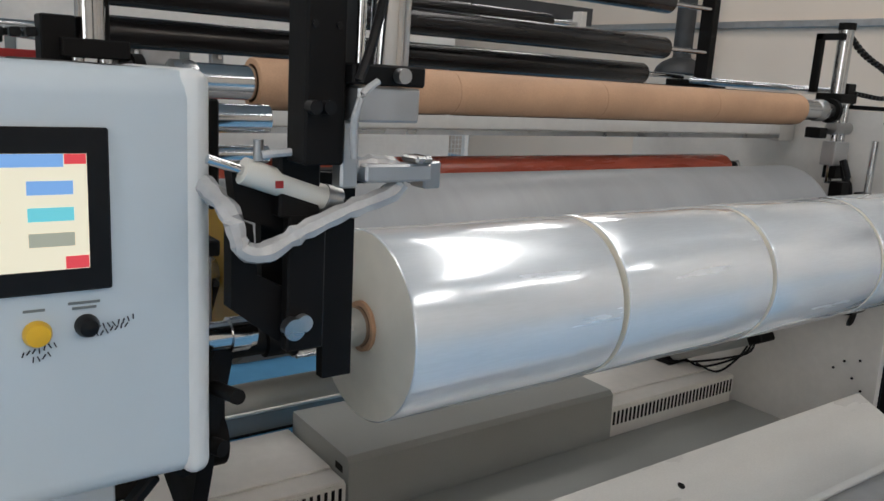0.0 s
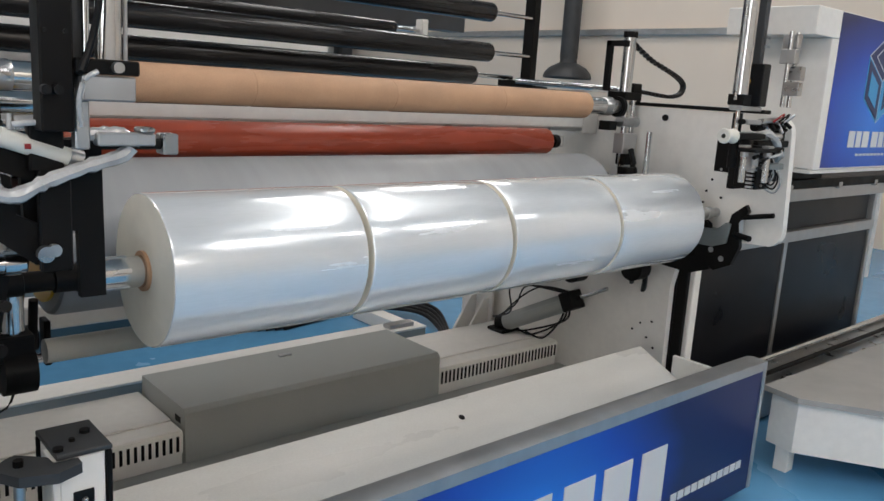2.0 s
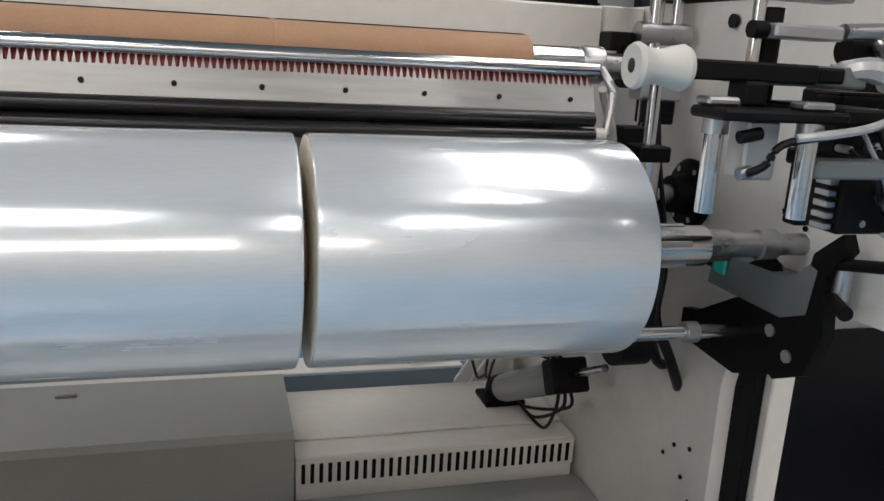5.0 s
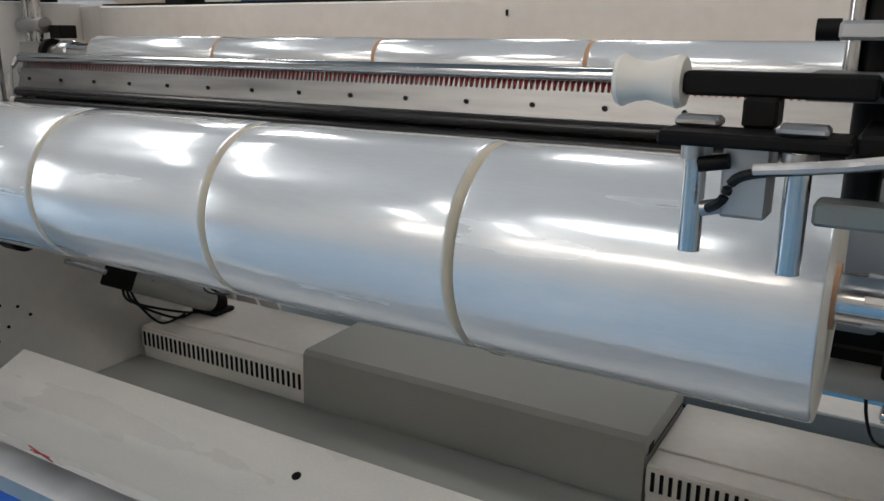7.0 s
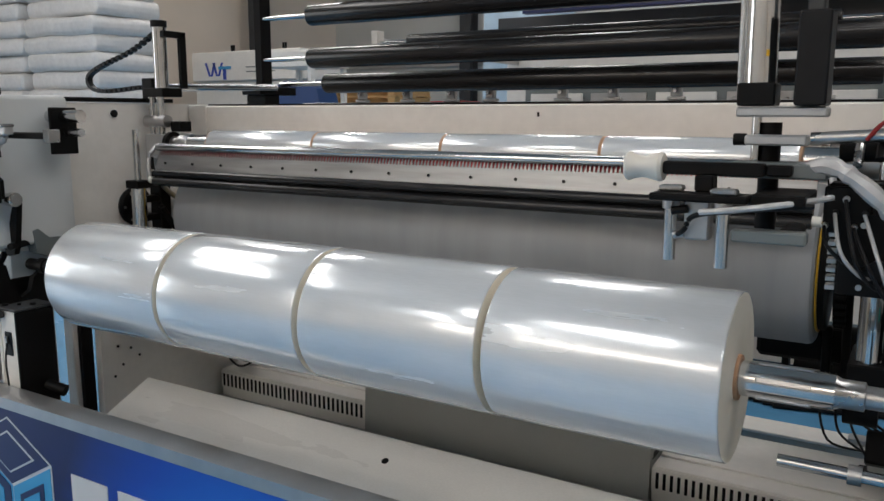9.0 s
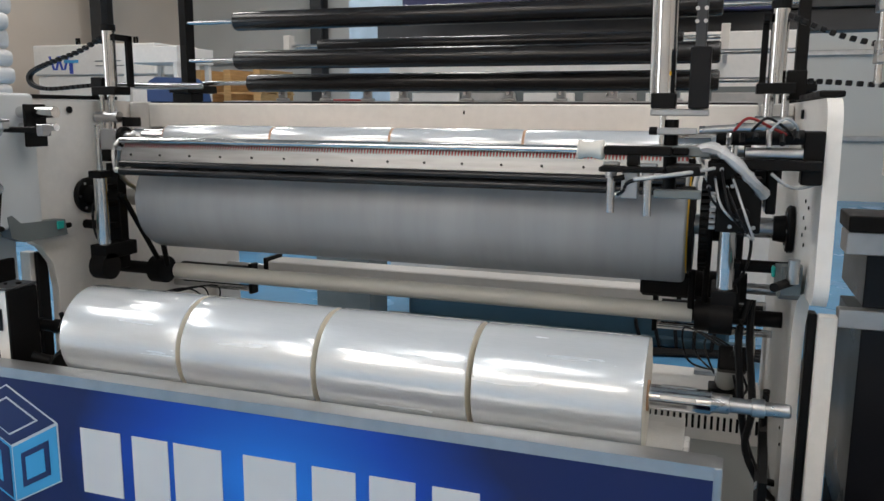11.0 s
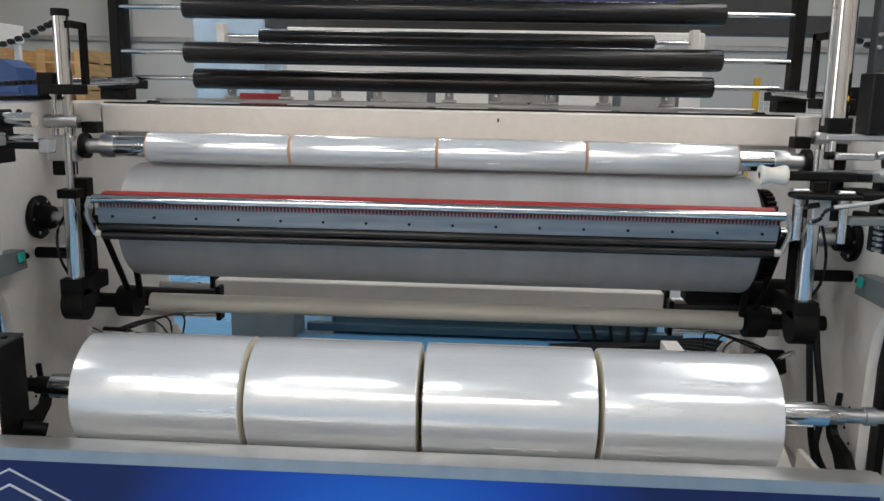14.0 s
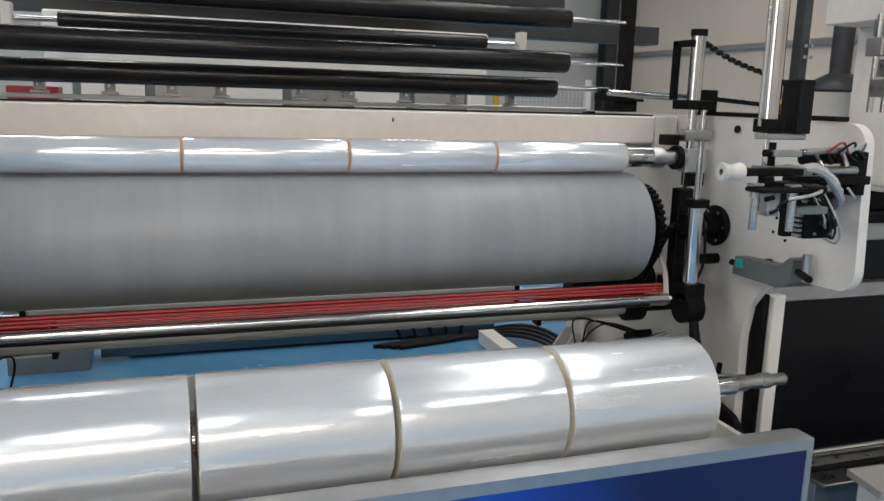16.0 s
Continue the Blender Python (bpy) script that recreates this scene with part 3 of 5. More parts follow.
for sx in (-1, 1):
    x0, x1 = (0.60, 1.40) if sx > 0 else (-1.40, -0.58)
    vg = thing("vent_housing", "white sheet housing with a row of black vent slots", "vent housing", "vent housings", at=(0, 0, 0))
    box_part("shell", (x0, x1, 0.808, 1.20, 0.02, 0.285), WHITE, vg)
    box_part("top_sheet", (x0 + 0.004, x1 - 0.004, 0.895, 1.205, 0.2855, 0.294), WHITE, vg, bevel=0.002)
    box_part("frame", (x0, x1, 0.802, 0.808, 0.20, 0.278), WHITE, vg, bevel=0.001)
    slot_mesh = None
    n = 33
    for i in range(n):
        if slot_mesh is None:
            bm = bm_new()
            add_box(bm, -0.005, 0.005, -0.001, 0.002, -0.028, 0.028)
            slot_mesh = finish("slot", bm, BLACK)
        s = new("slot", slot_mesh)
        s.parent = vg
        s.matrix_basis = Matrix.Translation((x0 + 0.02 + (x1 - x0 - 0.04) * i / (n - 1), 0.8005, 0.238))
    # ram that lifts the roll cradle
    rm = thing("lift_ram", "inclined hydraulic ram with a black end block and cables", "ram", "lift rams")
    a, b = Vector((sx * 1.27, 0.635, 0.553)), Vector((sx * 1.262, 1.05, 0.335))
    rod_part("barrel", a, b, 0.044, GREY_SHEET, rm, "grey steel barrel")
    d = (b - a).normalized()
    rod_part("rod", a, a - d * 0.22, 0.010, CHROME, rm)
    bm = bm_new()
    add_box(bm, -0.05, 0.05, -0.045, 0.045, -0.035, 0.035, bevel=0.006, m=Matrix.Translation(a) @ d.to_track_quat("Z", "Y").to_matrix().to_4x4())
    part("end_block", bm, BLACK, rm)
    for k in (-1, 1):
        rod_part("tie_rod", a + Vector((k * 0.036, 0.004, 0.012)), b + Vector((k * 0.036, 0.004, 0.012)), 0.006, STEEL, rm, seg=10)
    bm = bm_new()
    add_rod(bm, b - d * 0.02, b + d * 0.035, 0.046, seg=20)
    add_box(bm, -0.07, 0.06, -0.05, 0.06, 0.2945, 0.312, bevel=0.004, m=Matrix.Translation((b.x, b.y, 0)))
    add_box(bm, -0.02, 0.02, -0.02, 0.04, 0.312, b.z + 0.01, bevel=0.002, m=Matrix.Translation((b.x, b.y, 0)))
    part("foot_bracket", bm, BLACK, rm)
    for k in range(3):
        bm = bm_new()
        add_hose(bm, [a + Vector((-sx * 0.02 * k, 0.02, 0.04)), a + Vector((-sx * (0.08 + 0.05 * k), 0.12 + 0.05 * k, 0.05)), a + Vector((-sx * (0.10 + 0.03 * k), 0.24, -0.03 - 0.03 * k)), b + Vector((-sx * 0.05, 0.02 * k, 0.03))], 0.004)
        part("cable", bm, BLACK_PLASTIC, rm)
    for k in range(3):
        bm = bm_new()
        add_hose(bm, [a + Vector((sx * 0.01 * k, 0.03, -0.03)), a + Vector((sx * (0.02 + 0.02 * k), 0.08, -0.13)), b + Vector((sx * 0.05, -0.22 + 0.07 * k, -0.03)), b + Vector((sx * 0.03, -0.12 + 0.06 * k, -0.02))], 0.005)
        part("cable", bm, BLACK_PLASTIC, rm)
    gs = thing("gusset", "white upright plate with two triangular ribs behind the vent housing", "gusset", "gussets")
    box_part("base_block", (sx * 1.19, sx * 1.40, 1.24, 1.44, 0.0, 0.175), WHITE, gs)
    box_part("upright_plate", (sx * 1.355, sx * 1.375, 1.25, 1.43, 0.176, 0.52), WHITE, gs)
    for y_ in (1.27, 1.37):
        bm = bm_new()
        add_prism(bm, [(sx * 1.205, 0.176), (sx * 1.354, 0.176), (sx * 1.354, 0.40), (sx * 1.32, 0.40), (sx * 1.205, 0.225)], "y", y_, y_ + 0.014)
        part("rib", bm, WHITE, gs)
ob = thing("base_pan", "grey sheet metal pan under the cradle", "pan")
box_part("pan_sheet", (-1.415, 1.415, 0.215, 0.80, 0.13, 0.165), GREY_SHEET, ob)
box_part("pan_lip", (-1.415, 1.415, 0.20, 0.214, 0.11, 0.19), GREY_SHEET, ob)
ob = thing("rear_cross_member", "grey green floor member with a cream top behind the drum", "beam")
box_part("member", (-1.7, 1.37, 1.80, 1.95, 0.0, 0.085), GREY_SHEET, ob)
box_part("cap_strip", (-1.7, 1.37, 1.795, 1.955, 0.086, 0.10), WHITE, ob)
box_part("return_leg", (1.27, 1.37, 1.956, 2.42, 0.0, 0.085), WHITE, ob)
box_part("rubber_foot", (-1.7, 1.37, 1.785, 1.798, 0.0, 0.006), BLACK, ob, bevel=0)
box_part("end_hinge", (1.12, 1.30, 1.83, 1.90, 0.101, 0.125), STEEL, ob, "small steel hinge plate")
ob = thing("cable_bundle", "bundle of black cables lying on the blue floor", "cables")
for k in range(4):
    bm = bm_new()
    add_hose(bm, [(0.75 - 0.05 * k, 2.40 + 0.02 * k, 0.014), (1.05, 2.46 + 0.03 * k, 0.016), (1.28, 2.50 + 0.03 * k, 0.02), (1.50 + 0.03 * k, 2.36 + 0.03 * k, 0.05 + 0.012 * k),
                  (1.60 + 0.03 * k, 2.12, 0.06 + 0.01 * k), (1.55 + 0.02 * k, 1.88, 0.03), (1.42, 1.72 - 0.03 * k, 0.015)], 0.014)
    part("cable", bm, BLACK_PLASTIC, ob)

# ---------------------------------------------------------------- roll cradle tray and banner
ob = thing("roll_tray", "pale sheet metal trough that catches the finished rolls", "tray")
bm = bm_new()
add_prism(bm, [(0.135, 0.495), (-0.135, 0.374), (-0.145, 0.375), (-0.195, 0.495), (-0.215, 0.495), (-0.215, 0.48), (-0.20, 0.47), (-0.15, 0.352), (-0.13, 0.352), (0.135, 0.470)], "x", -1.06, 1.13)
part("trough", bm, TRAY, ob)
box_part("front_lip", (-1.08, 1.15, -0.232, -0.215, 0.455, 0.51), TRAY, ob)
box_part("end_lip", (1.132, 1.15, -0.215, -0.02, 0.40, 0.50), TRAY, ob)
bm = bm_new()
add_rod(bm, (0.041, 0.059, 0.456), (0.041, 0.057, 0.4615), 0.011, seg=14)
part("drain_hole", bm, BLACK, ob, "small dark hole")
for i in range(3):
    bm = bm_new()
    add_box(bm, -0.06 + 0.02 * i, 0.05 - 0.02 * i, -0.0012, 0.0012, -0.0008, 0.0008, m=Matrix.Translation((-0.43, -0.2235, 0.511 + 0.0005)) @ Matrix.Rotation(0.15 * (i - 1), 4, "Z"))
    part("pen_mark", bm, RED_INK, ob, "red marker scribble")
for xx in (-0.95, 0.0, 0.95):
    box_part("support", (xx - 0.03, xx + 0.03, -0.15, -0.05, 0.0, 0.352), BLACK, ob)

BX0, BX1 = -1.46, 1.218
ob = thing("banner_board", "blue printed sponsor board with a grey metal top edge", "banner board", at=((BX0 + BX1) / 2 + 0.05, -0.36, 0.30))
OX = (BX0 + BX1) / 2 + 0.05
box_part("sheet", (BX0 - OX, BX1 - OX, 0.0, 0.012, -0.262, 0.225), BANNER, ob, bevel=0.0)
bm = bm_new()
add_prism(bm, [(-0.004, 0.226), (-0.004, 0.262), (0.045, 0.268), (0.075, 0.262), (0.075, 0.226)], "x", BX0 - 0.004 - OX, BX1 + 0.004 - OX)
part("top_rail", bm, ALU, ob, "grey metal top rail")
box_part("end_rail", (BX1 - 0.002 - OX, BX1 + 0.02 - OX, -0.006, 0.07, -0.262, 0.262), ALU, ob)
for xx in (-1.3, 0.0, 1.1):
    box_part("foot", (xx - 0.03, xx + 0.03, 0.02, 0.09, -0.30, -0.2), BLACK, ob)


def bar_on(parent, x0, x1, z0, z1, material, oy, slant=0.0, name="print_bar"):
    bm = bm_new()
    add_prism(bm, [(x0, z0), (x1, z0), (x1 + slant, z1), (x0 + slant, z1)], "y", oy - 0.003, oy)
    return part(name, bm, material, parent)


def lettering(parent, cells, z0, z1, oy, ox=0.0):
    """Plain blocks standing in for a brand word: one for each character."""
    for x0, x1 in cells:
        bar_on(parent, ox + x0, ox + x1, z0, z1, PRINT_WHITE, oy)


def cube_logo(parent, cx, cz, w, h, oy):
    """Plain three-faced cube in navy and cyan with pale edges."""
    k = w / 2
    top = [(cx, cz + h / 2), (cx + k, cz + h * 0.24), (cx, cz - h * 0.02), (cx - k, cz + h * 0.24)]
    left = [(cx - k, cz + h * 0.24), (cx, cz - h * 0.02), (cx, cz - h / 2), (cx - k, cz - h * 0.24)]
    right = [(cx + k, cz + h * 0.24), (cx, cz - h * 0.02), (cx, cz - h / 2), (cx + k, cz - h * 0.24)]

    def quad(pts, material, o, shrink, name):
        mx, mz = sum(p[0] for p in pts) / 4, sum(p[1] for p in pts) / 4
        bm = bm_new()
        add_prism(bm, [(mx + (p[0] - mx) * shrink, mz + (p[1] - mz) * shrink) for p in pts], "y", oy - o, oy - o + 0.0015)
        part(name, bm, material, parent)
    quad(top, PRINT_WHITE, 0.0016, 1.0, "logo_edge")
    quad(top, NAVY, 0.0036, 0.95, "logo_face")
    quad(top, PRINT_WHITE, 0.0054, 0.62, "logo_edge")
    quad(top, NAVY, 0.0072, 0.56, "logo_face")
    quad(left, CYAN, 0.0016, 1.0, "logo_face")
    quad(left, NAVY, 0.0036, 0.90, "logo_face")
    quad(left, CYAN, 0.0054, 0.55, "logo_face")
    quad(right, PRINT_WHITE, 0.0016, 1.0, "logo_edge")
    quad(right, CYAN, 0.0036, 0.95, "logo_face")
    quad(right, NAVY, 0.0054, 0.6, "logo_face")
    quad(right, CYAN, 0.0072, 0.4, "logo_face")


cells = [(-0.80, -0.635), (-0.588, -0.447), (-0.425, -0.245), (-0.165, 0.02), (0.075, 0.22), (0.265, 0.41), (0.462, 0.604)]
lettering(ob, [(a - OX, b - OX) for a, b in cells], 0.155 - 0.30, 0.385 - 0.30, 0.0)
cube_logo(ob, -1.112 - OX, 0.28 - 0.30, 0.43, 0.44, 0.0)
for i in range(11):
    bar_on(ob, 0.665 + i * 0.044 - OX, 0.70 + i * 0.044 - OX, 0.148 - 0.30, 0.178 - 0.30, PRINT_WHITE, 0.0)

# ---------------------------------------------------------------- finished film rolls on their shaft
RR, RW, GAP = 0.175, 0.497, 0.515
ROLL_X = [-1.5 * GAP, -0.5 * GAP, 0.5 * GAP, 1.5 * GAP]


def film_roll(x, label):
    ob = thing("film_roll", label, "film roll", "finished film rolls", at=(x, 0, 1.06))
    h = RW / 2
    bm = bm_new()
    add_lathe(bm, [(-h, RR - 0.003), (-h + 0.002, RR - 0.0008), (-h + 0.006, RR), (-h * 0.5, RR + 0.0006), (0, RR), (h * 0.5, RR + 0.0006), (h - 0.006, RR), (h - 0.002, RR - 0.0008), (h, RR - 0.003)], (0, 0, 0), (1, 0, 0), 96)
    part("film_surface", bm, FILM, ob)
    for sx in (-1, 1):
        bm = bm_new()
        add_lathe(bm, [(h - 0.001, 0.046), (h + 0.0005, 0.05), (h + 0.0015, 0.11), (h, RR - 0.003)], (0, 0, 0), (sx, 0, 0), 72)
        part("film_end", bm, FILM_END, ob, "creamy stacked film layers")
    bm = bm_new()
    hh = h + 0.006
    add_lathe(bm, [(-hh, 0.037), (-hh, 0.046), (hh, 0.046), (hh, 0.037), (-hh, 0.037)], (0, 0, 0), (1, 0, 0), 40)
    part("core", bm, KRAFT, ob, "brown cardboard core")
    return ob


rolls = [film_roll(x, lab) for x, lab in zip(ROLL_X, (
    "clear stretch film roll at the control end of the shaft", "clear stretch film roll next to the control end one",
    "clear stretch film roll second from the free shaft end", "clear stretch film roll at the free shaft end"))]
shaft = thing("winding_shaft", "polished steel expanding winding shaft through the rolls", "shaft", at=(0, 0, 1.06))
rod_part("body", (-1.16, 0, 0), (1.20, 0, 0), 0.0355, CHROME, shaft, seg=28)
for sx in (-1, 1):
    x = sx * (1.18 if sx > 0 else 1.14)
    bm = bm_new()
    add_lathe(bm, [(0, 0.0355), (0.015, 0.035), (0.03, 0.028), (0.07, 0.028), (0.072, 0.022), (0.13, 0.022), (0.132, 0.027), (0.165, 0.027), (0.167, 0.02), (0.23, 0.02), (0.235, 0.016), (0.236, 0.0)], (x, 0, 0), (sx, 0, 0), 28)
    part("stepped_end", bm, STEEL if sx > 0 else BLACK, shaft)
    for k in range(5):
        a = k * 1.2566
        box_part("key_strip", (0, sx * 0.10, -0.005, 0.005, 0.034, 0.0385), STEEL, shaft, m=Matrix.Translation((sx * 1.06, 0, 0)) @ Matrix.Rotation(a, 4, "X"), bevel=0.001)

# ---------------------------------------------------------------- new cores on their shaft
CR = 0.0535


def new_core(x):
    ob = thing("core_tube", "brown cardboard core tube with clear film laid on its rear half", "core tube", "new core tubes", at=(x, 0.48, 1.474))
    h = 0.2585
    bm = bm_new()
    add_lathe(bm, [(-h, 0.04), (-h, CR - 0.002), (-h + 0.002, CR), (h - 0.002, CR), (h, CR - 0.002), (h, 0.04)], (0, 0, 0), (1, 0, 0), 48)
    part("tube", bm, KRAFT, ob)
    bm = bm_new()
    rings = []
    hw = h - 0.006
    for px, rr in ((-hw, CR + 0.0005), (-hw + 0.004, CR + 0.0022), (hw - 0.004, CR + 0.0022), (hw, CR + 0.0005)):
        rings.append([bm.verts.new((px, rr * math.cos(radians(a)), rr * math.sin(radians(a)))) for a in range(-96, 97, 8)])
    for a, b in zip(rings, rings[1:]):
        for k in range(len(a) - 1):
            bm.faces.new((a[k], a[k + 1], b[k + 1], b[k]))
    part("film_wrap", bm, FILM, ob, "first layers of clear film")
    return ob


cores = [new_core(x) for x in ROLL_X]
core_shaft = thing("core_shaft", "polished steel shaft carrying the cardboard cores", "shaft", at=(0, 0.48, 1.474))
rod_part("body", (-1.16, 0, 0), (1.16, 0, 0), 0.036, CHROME, core_shaft, seg=28)
for sx in (-1, 1):
    bm = bm_new()
    add_lathe(bm, [(0, 0.036), (0.01, 0.04), (0.05, 0.04), (0.055, 0.027), (0.12, 0.027), (0.125, 0.033), (0.15, 0.033), (0.155, 0.0)], (sx * 1.15, 0, 0), (sx, 0, 0), 28)
    part("stepped_end", bm, STEEL, core_shaft)
    rod_part("collar", (sx * 1.255, 0, 0), (sx * 1.275, 0, 0), 0.045, BLACK, core_shaft)

# ---------------------------------------------------------------- swinging cutter
knife = thing("film_cutter", "swinging toothed film cutter bar with red silicone backing", "cutter", at=(0, DY, DZ))


def polar(deg, r):
    return (-r * math.cos(radians(deg)), r * math.sin(radians(deg)))


bar_c, low_c = polar(47, 0.353), polar(32.5, 0.318)
rod_part("top_tube", (-1.10, *bar_c), (1.10, *bar_c), 0.014, CHROME, knife, "polished steel tube", 16)
u = Vector((0, low_c[0] - bar_c[0], low_c[1] - bar_c[1]))
wl = u.length
un = u.normalized()
vn = Vector((0, -un.z, un.y))
if vn.y > 0:
    vn = -vn
base = Matrix(((1, 0, 0, 0), (0, un.y, vn.y, bar_c[0]), (0, un.z, vn.z, bar_c[1]), (0, 0, 0, 1)))
bm = bm_new()
add_box(bm, -1.09, 1.09, 0.030, wl - 0.010, -0.002, 0.002, bevel=0.0008, m=base)
part("blade_plate", bm, BLADE, knife, "steel toothed blade plate")
bm = bm_new()
nt_ = 190
for i in range(nt_):
    xa = -1.085 + 2.17 * i / nt_
    w = 2.17 / nt_
    lo = [bm.verts.new(base @ Vector((xa, 0.031, z))) for z in (-0.0018, 0.0018)]
    hi = [bm.verts.new(base @ Vector((xa + w * 0.62, 0.031, z))) for z in (-0.0018, 0.0018)]
    tip = [bm.verts.new(base @ Vector((xa + w * 0.31, 0.010, z))) for z in (-0.0018, 0.0018)]
    bm.faces.new((lo[0], hi[0], tip[0]))
    bm.faces.new((lo[1], hi[1], tip[1]))
    bm.faces.new((lo[0], tip[0], tip[1], lo[1]))
    bm.faces.new((hi[0], tip[0], tip[1], hi[1]))
tagged(part("blade_teeth", bm, BLADE, knife, "row of fine steel teeth"), kind="stuff")
for i in range(16):
    x = -1.04 + 2.08 * i / 15
    p = base @ Vector((x, wl * 0.64, 0.0025))
    bolt(knife, p, base.to_3x3() @ Vector((0, 0, 1)), 0.0046, 0.004)
bm = bm_new()
add_box(bm, -1.088, 1.088, 0.004, 0.034, -0.020, -0.008, bevel=0.002, m=base)
part("red_backing", bm, RED, knife, "red silicone strip behind the teeth")
for dn in (-0.026, -0.037, -0.048):
    bm = bm_new()
    p = base @ Vector((0, -0.008, dn))
    add_rod(bm, (-1.08, p.y, p.z), (1.08, p.y, p.z), 0.0048, seg=10)
    part("red_strip", bm, RED, knife, "thin red silicone strip")
bm = bm_new()
add_box(bm, -1.082, 1.082, -0.002, wl + 0.02, -0.058, -0.050, bevel=0.003, m=base)
part("back_plate", bm, BLACK, knife, "black back plate")
for k, (off, dn, r) in enumerate(((wl + 0.004, 0.002, 0.013), (wl + 0.034, -0.004, 0.015))):
    p = base @ Vector((0, off, dn))
    rod_part("black_bar", (-1.085, p.y, p.z), (1.085, p.y, p.z), r, RUBBER, knife, "glossy black pressing bar", 16)
for sx in (-1, 1):
    pts = [base @ Vector((sx * 1.108, -0.005, 0)), base @ Vector((sx * 1.122, wl * 0.5, 0.012)), base @ Vector((sx * 1.108, wl + 0.03, 0))]
    bm = bm_new()
    add_hose(bm, pts, 0.008, steps=3)
    part("end_link", bm, ALU, knife)
    bm = bm_new()
    q0, q1 = base @ Vector((sx * 1.118, 0.03, -0.015)), Vector((sx * 1.175, 0.0, 0.0))
    mid = Vector((sx * 1.19, (q0.y) * 0.62, q0.z * 0.45))
    add_hose(bm, [q0, mid, q1], 0.010, steps=5)
    part("swing_arm", bm, CREAM if sx > 0 else ALU, knife, "bent pale swing arm")
    rod_part("swing_hub", (sx * 1.165, 0, 0), (sx * 1.20, 0, 0), 0.055, BLACK, knife, seg=24)
    p = base @ Vector((0, wl + 0.03, 0))
    rod_part("end_cap", (sx * 1.086, p.y, p.z), (sx * 1.105, p.y, p.z), 0.012, CREAM, knife)

# orange lay-on roller behind the top of the drum
lay_roller = thing("lay_on_roller", "orange silicone lay-on roller behind the drum", "roller", at=(0, DY, DZ))
ly_, lz_ = 0.143, 0.257
bm = bm_new()
add_lathe(bm, [(-1.03, 0.015), (-1.03, 0.048), (-1.025, 0.055), (-1.012, 0.058), (1.012, 0.058), (1.025, 0.055), (1.03, 0.048), (1.03, 0.015)], (0, ly_, lz_), (1, 0, 0), 48)
part("sleeve", bm, ORANGE, lay_roller)
for sx in (-1, 1):
    rod_part("journal", (sx * 1.031, ly_, lz_), (sx * 1.13, ly_, lz_), 0.018, STEEL, lay_roller)
    box_part("arm", (sx * 1.10, sx * 1.118, ly_ - 0.03, ly_ + 0.16, lz_ - 0.025, lz_ + 0.025), ALU, lay_roller, "grey aluminium arm")
    rod_part("bearing", (sx * 1.07, ly_, lz_), (sx * 1.10, ly_, lz_), 0.03, BLACK, lay_roller)

# ---------------------------------------------------------------- cradle hooks that lower the shaft
hooks = []
for sx in (-1, 1):
    ob = thing("cradle_hook", "black steel hook arm that carries the shaft end", "hook arm", "cradle hooks", at=(sx * 1.30, 0, 1.06))
    outline = [(0.02, -0.028), (0.06, -0.05), (0.075, -0.12), (0.02, -0.20), (-0.05, -0.235), (-0.12, -0.20), (-0.15, -0.12), (-0.135, -0.02), (-0.17, 0.03), (-0.155, 0.055), (-0.10, 0.01), (-0.085, -0.06), (-0.055, -0.11), (-0.02, -0.09), (-0.005, -0.045)]
    bm = bm_new()
    add_prism(bm, outline, "x", -0.012 + sx * 0.06, 0.012 + sx * 0.06)
    part("hook_plate", bm, BLACK, ob)
    rod_part("lever", (sx * 0.06, -0.13, 0.0), (sx * 0.06, -0.27, 0.03), 0.010, BLACK, ob)
    for y, z in ((-0.03, -0.15), (-0.08, -0.18)):
        bolt(ob, (sx * 0.046, y, z), (-sx, 0, 0), 0.012, 0.004, ALU)
    if sx > 0:
        rod_part("support_rod", (-0.20, 0.06, -0.182), (0.05, 0.06, -0.182), 0.013, CHROME, ob, "polished support rod")
        rod_part("rod_collar", (-0.07, 0.06, -0.182), (-0.045, 0.06, -0.182), 0.02, STEEL, ob)
        bm = bm_new()
        add_prism(bm, [(0.03, -0.10), (0.075, -0.12), (0.20, -0.19), (0.25, -0.20), (0.25, -0.26), (0.06, -0.27), (-0.03, -0.235)], "x", 0.0485, 0.0475 + 0.024)
        part("rear_arm", bm, BLACK, ob)
    hooks.append(ob)

# black cables that hang inside the far side frame
cables = thing("hanging_cables", "two thick black cables hanging beside the shaft end", "cables")
for pts in ([(1.30, 0.36, 0.84), (1.275, 0.31, 0.74), (1.285, 0.30, 0.60), (1.30, 0.30, 0.47), (1.325, 0.31, 0.35), (1.37, 0.33, 0.25), (1.417, 0.36, 0.22)],
            [(1.31, 0.37, 0.84), (1.31, 0.33, 0.70), (1.33, 0.29, 0.50), (1.315, 0.27, 0.38), (1.35, 0.25, 0.29), (1.40, 0.28, 0.21), (1.417, 0.30, 0.19)]):
    bm = bm_new()
    add_hose(bm, pts, 0.012)
    part("cable", bm, BLACK_PLASTIC, cables)

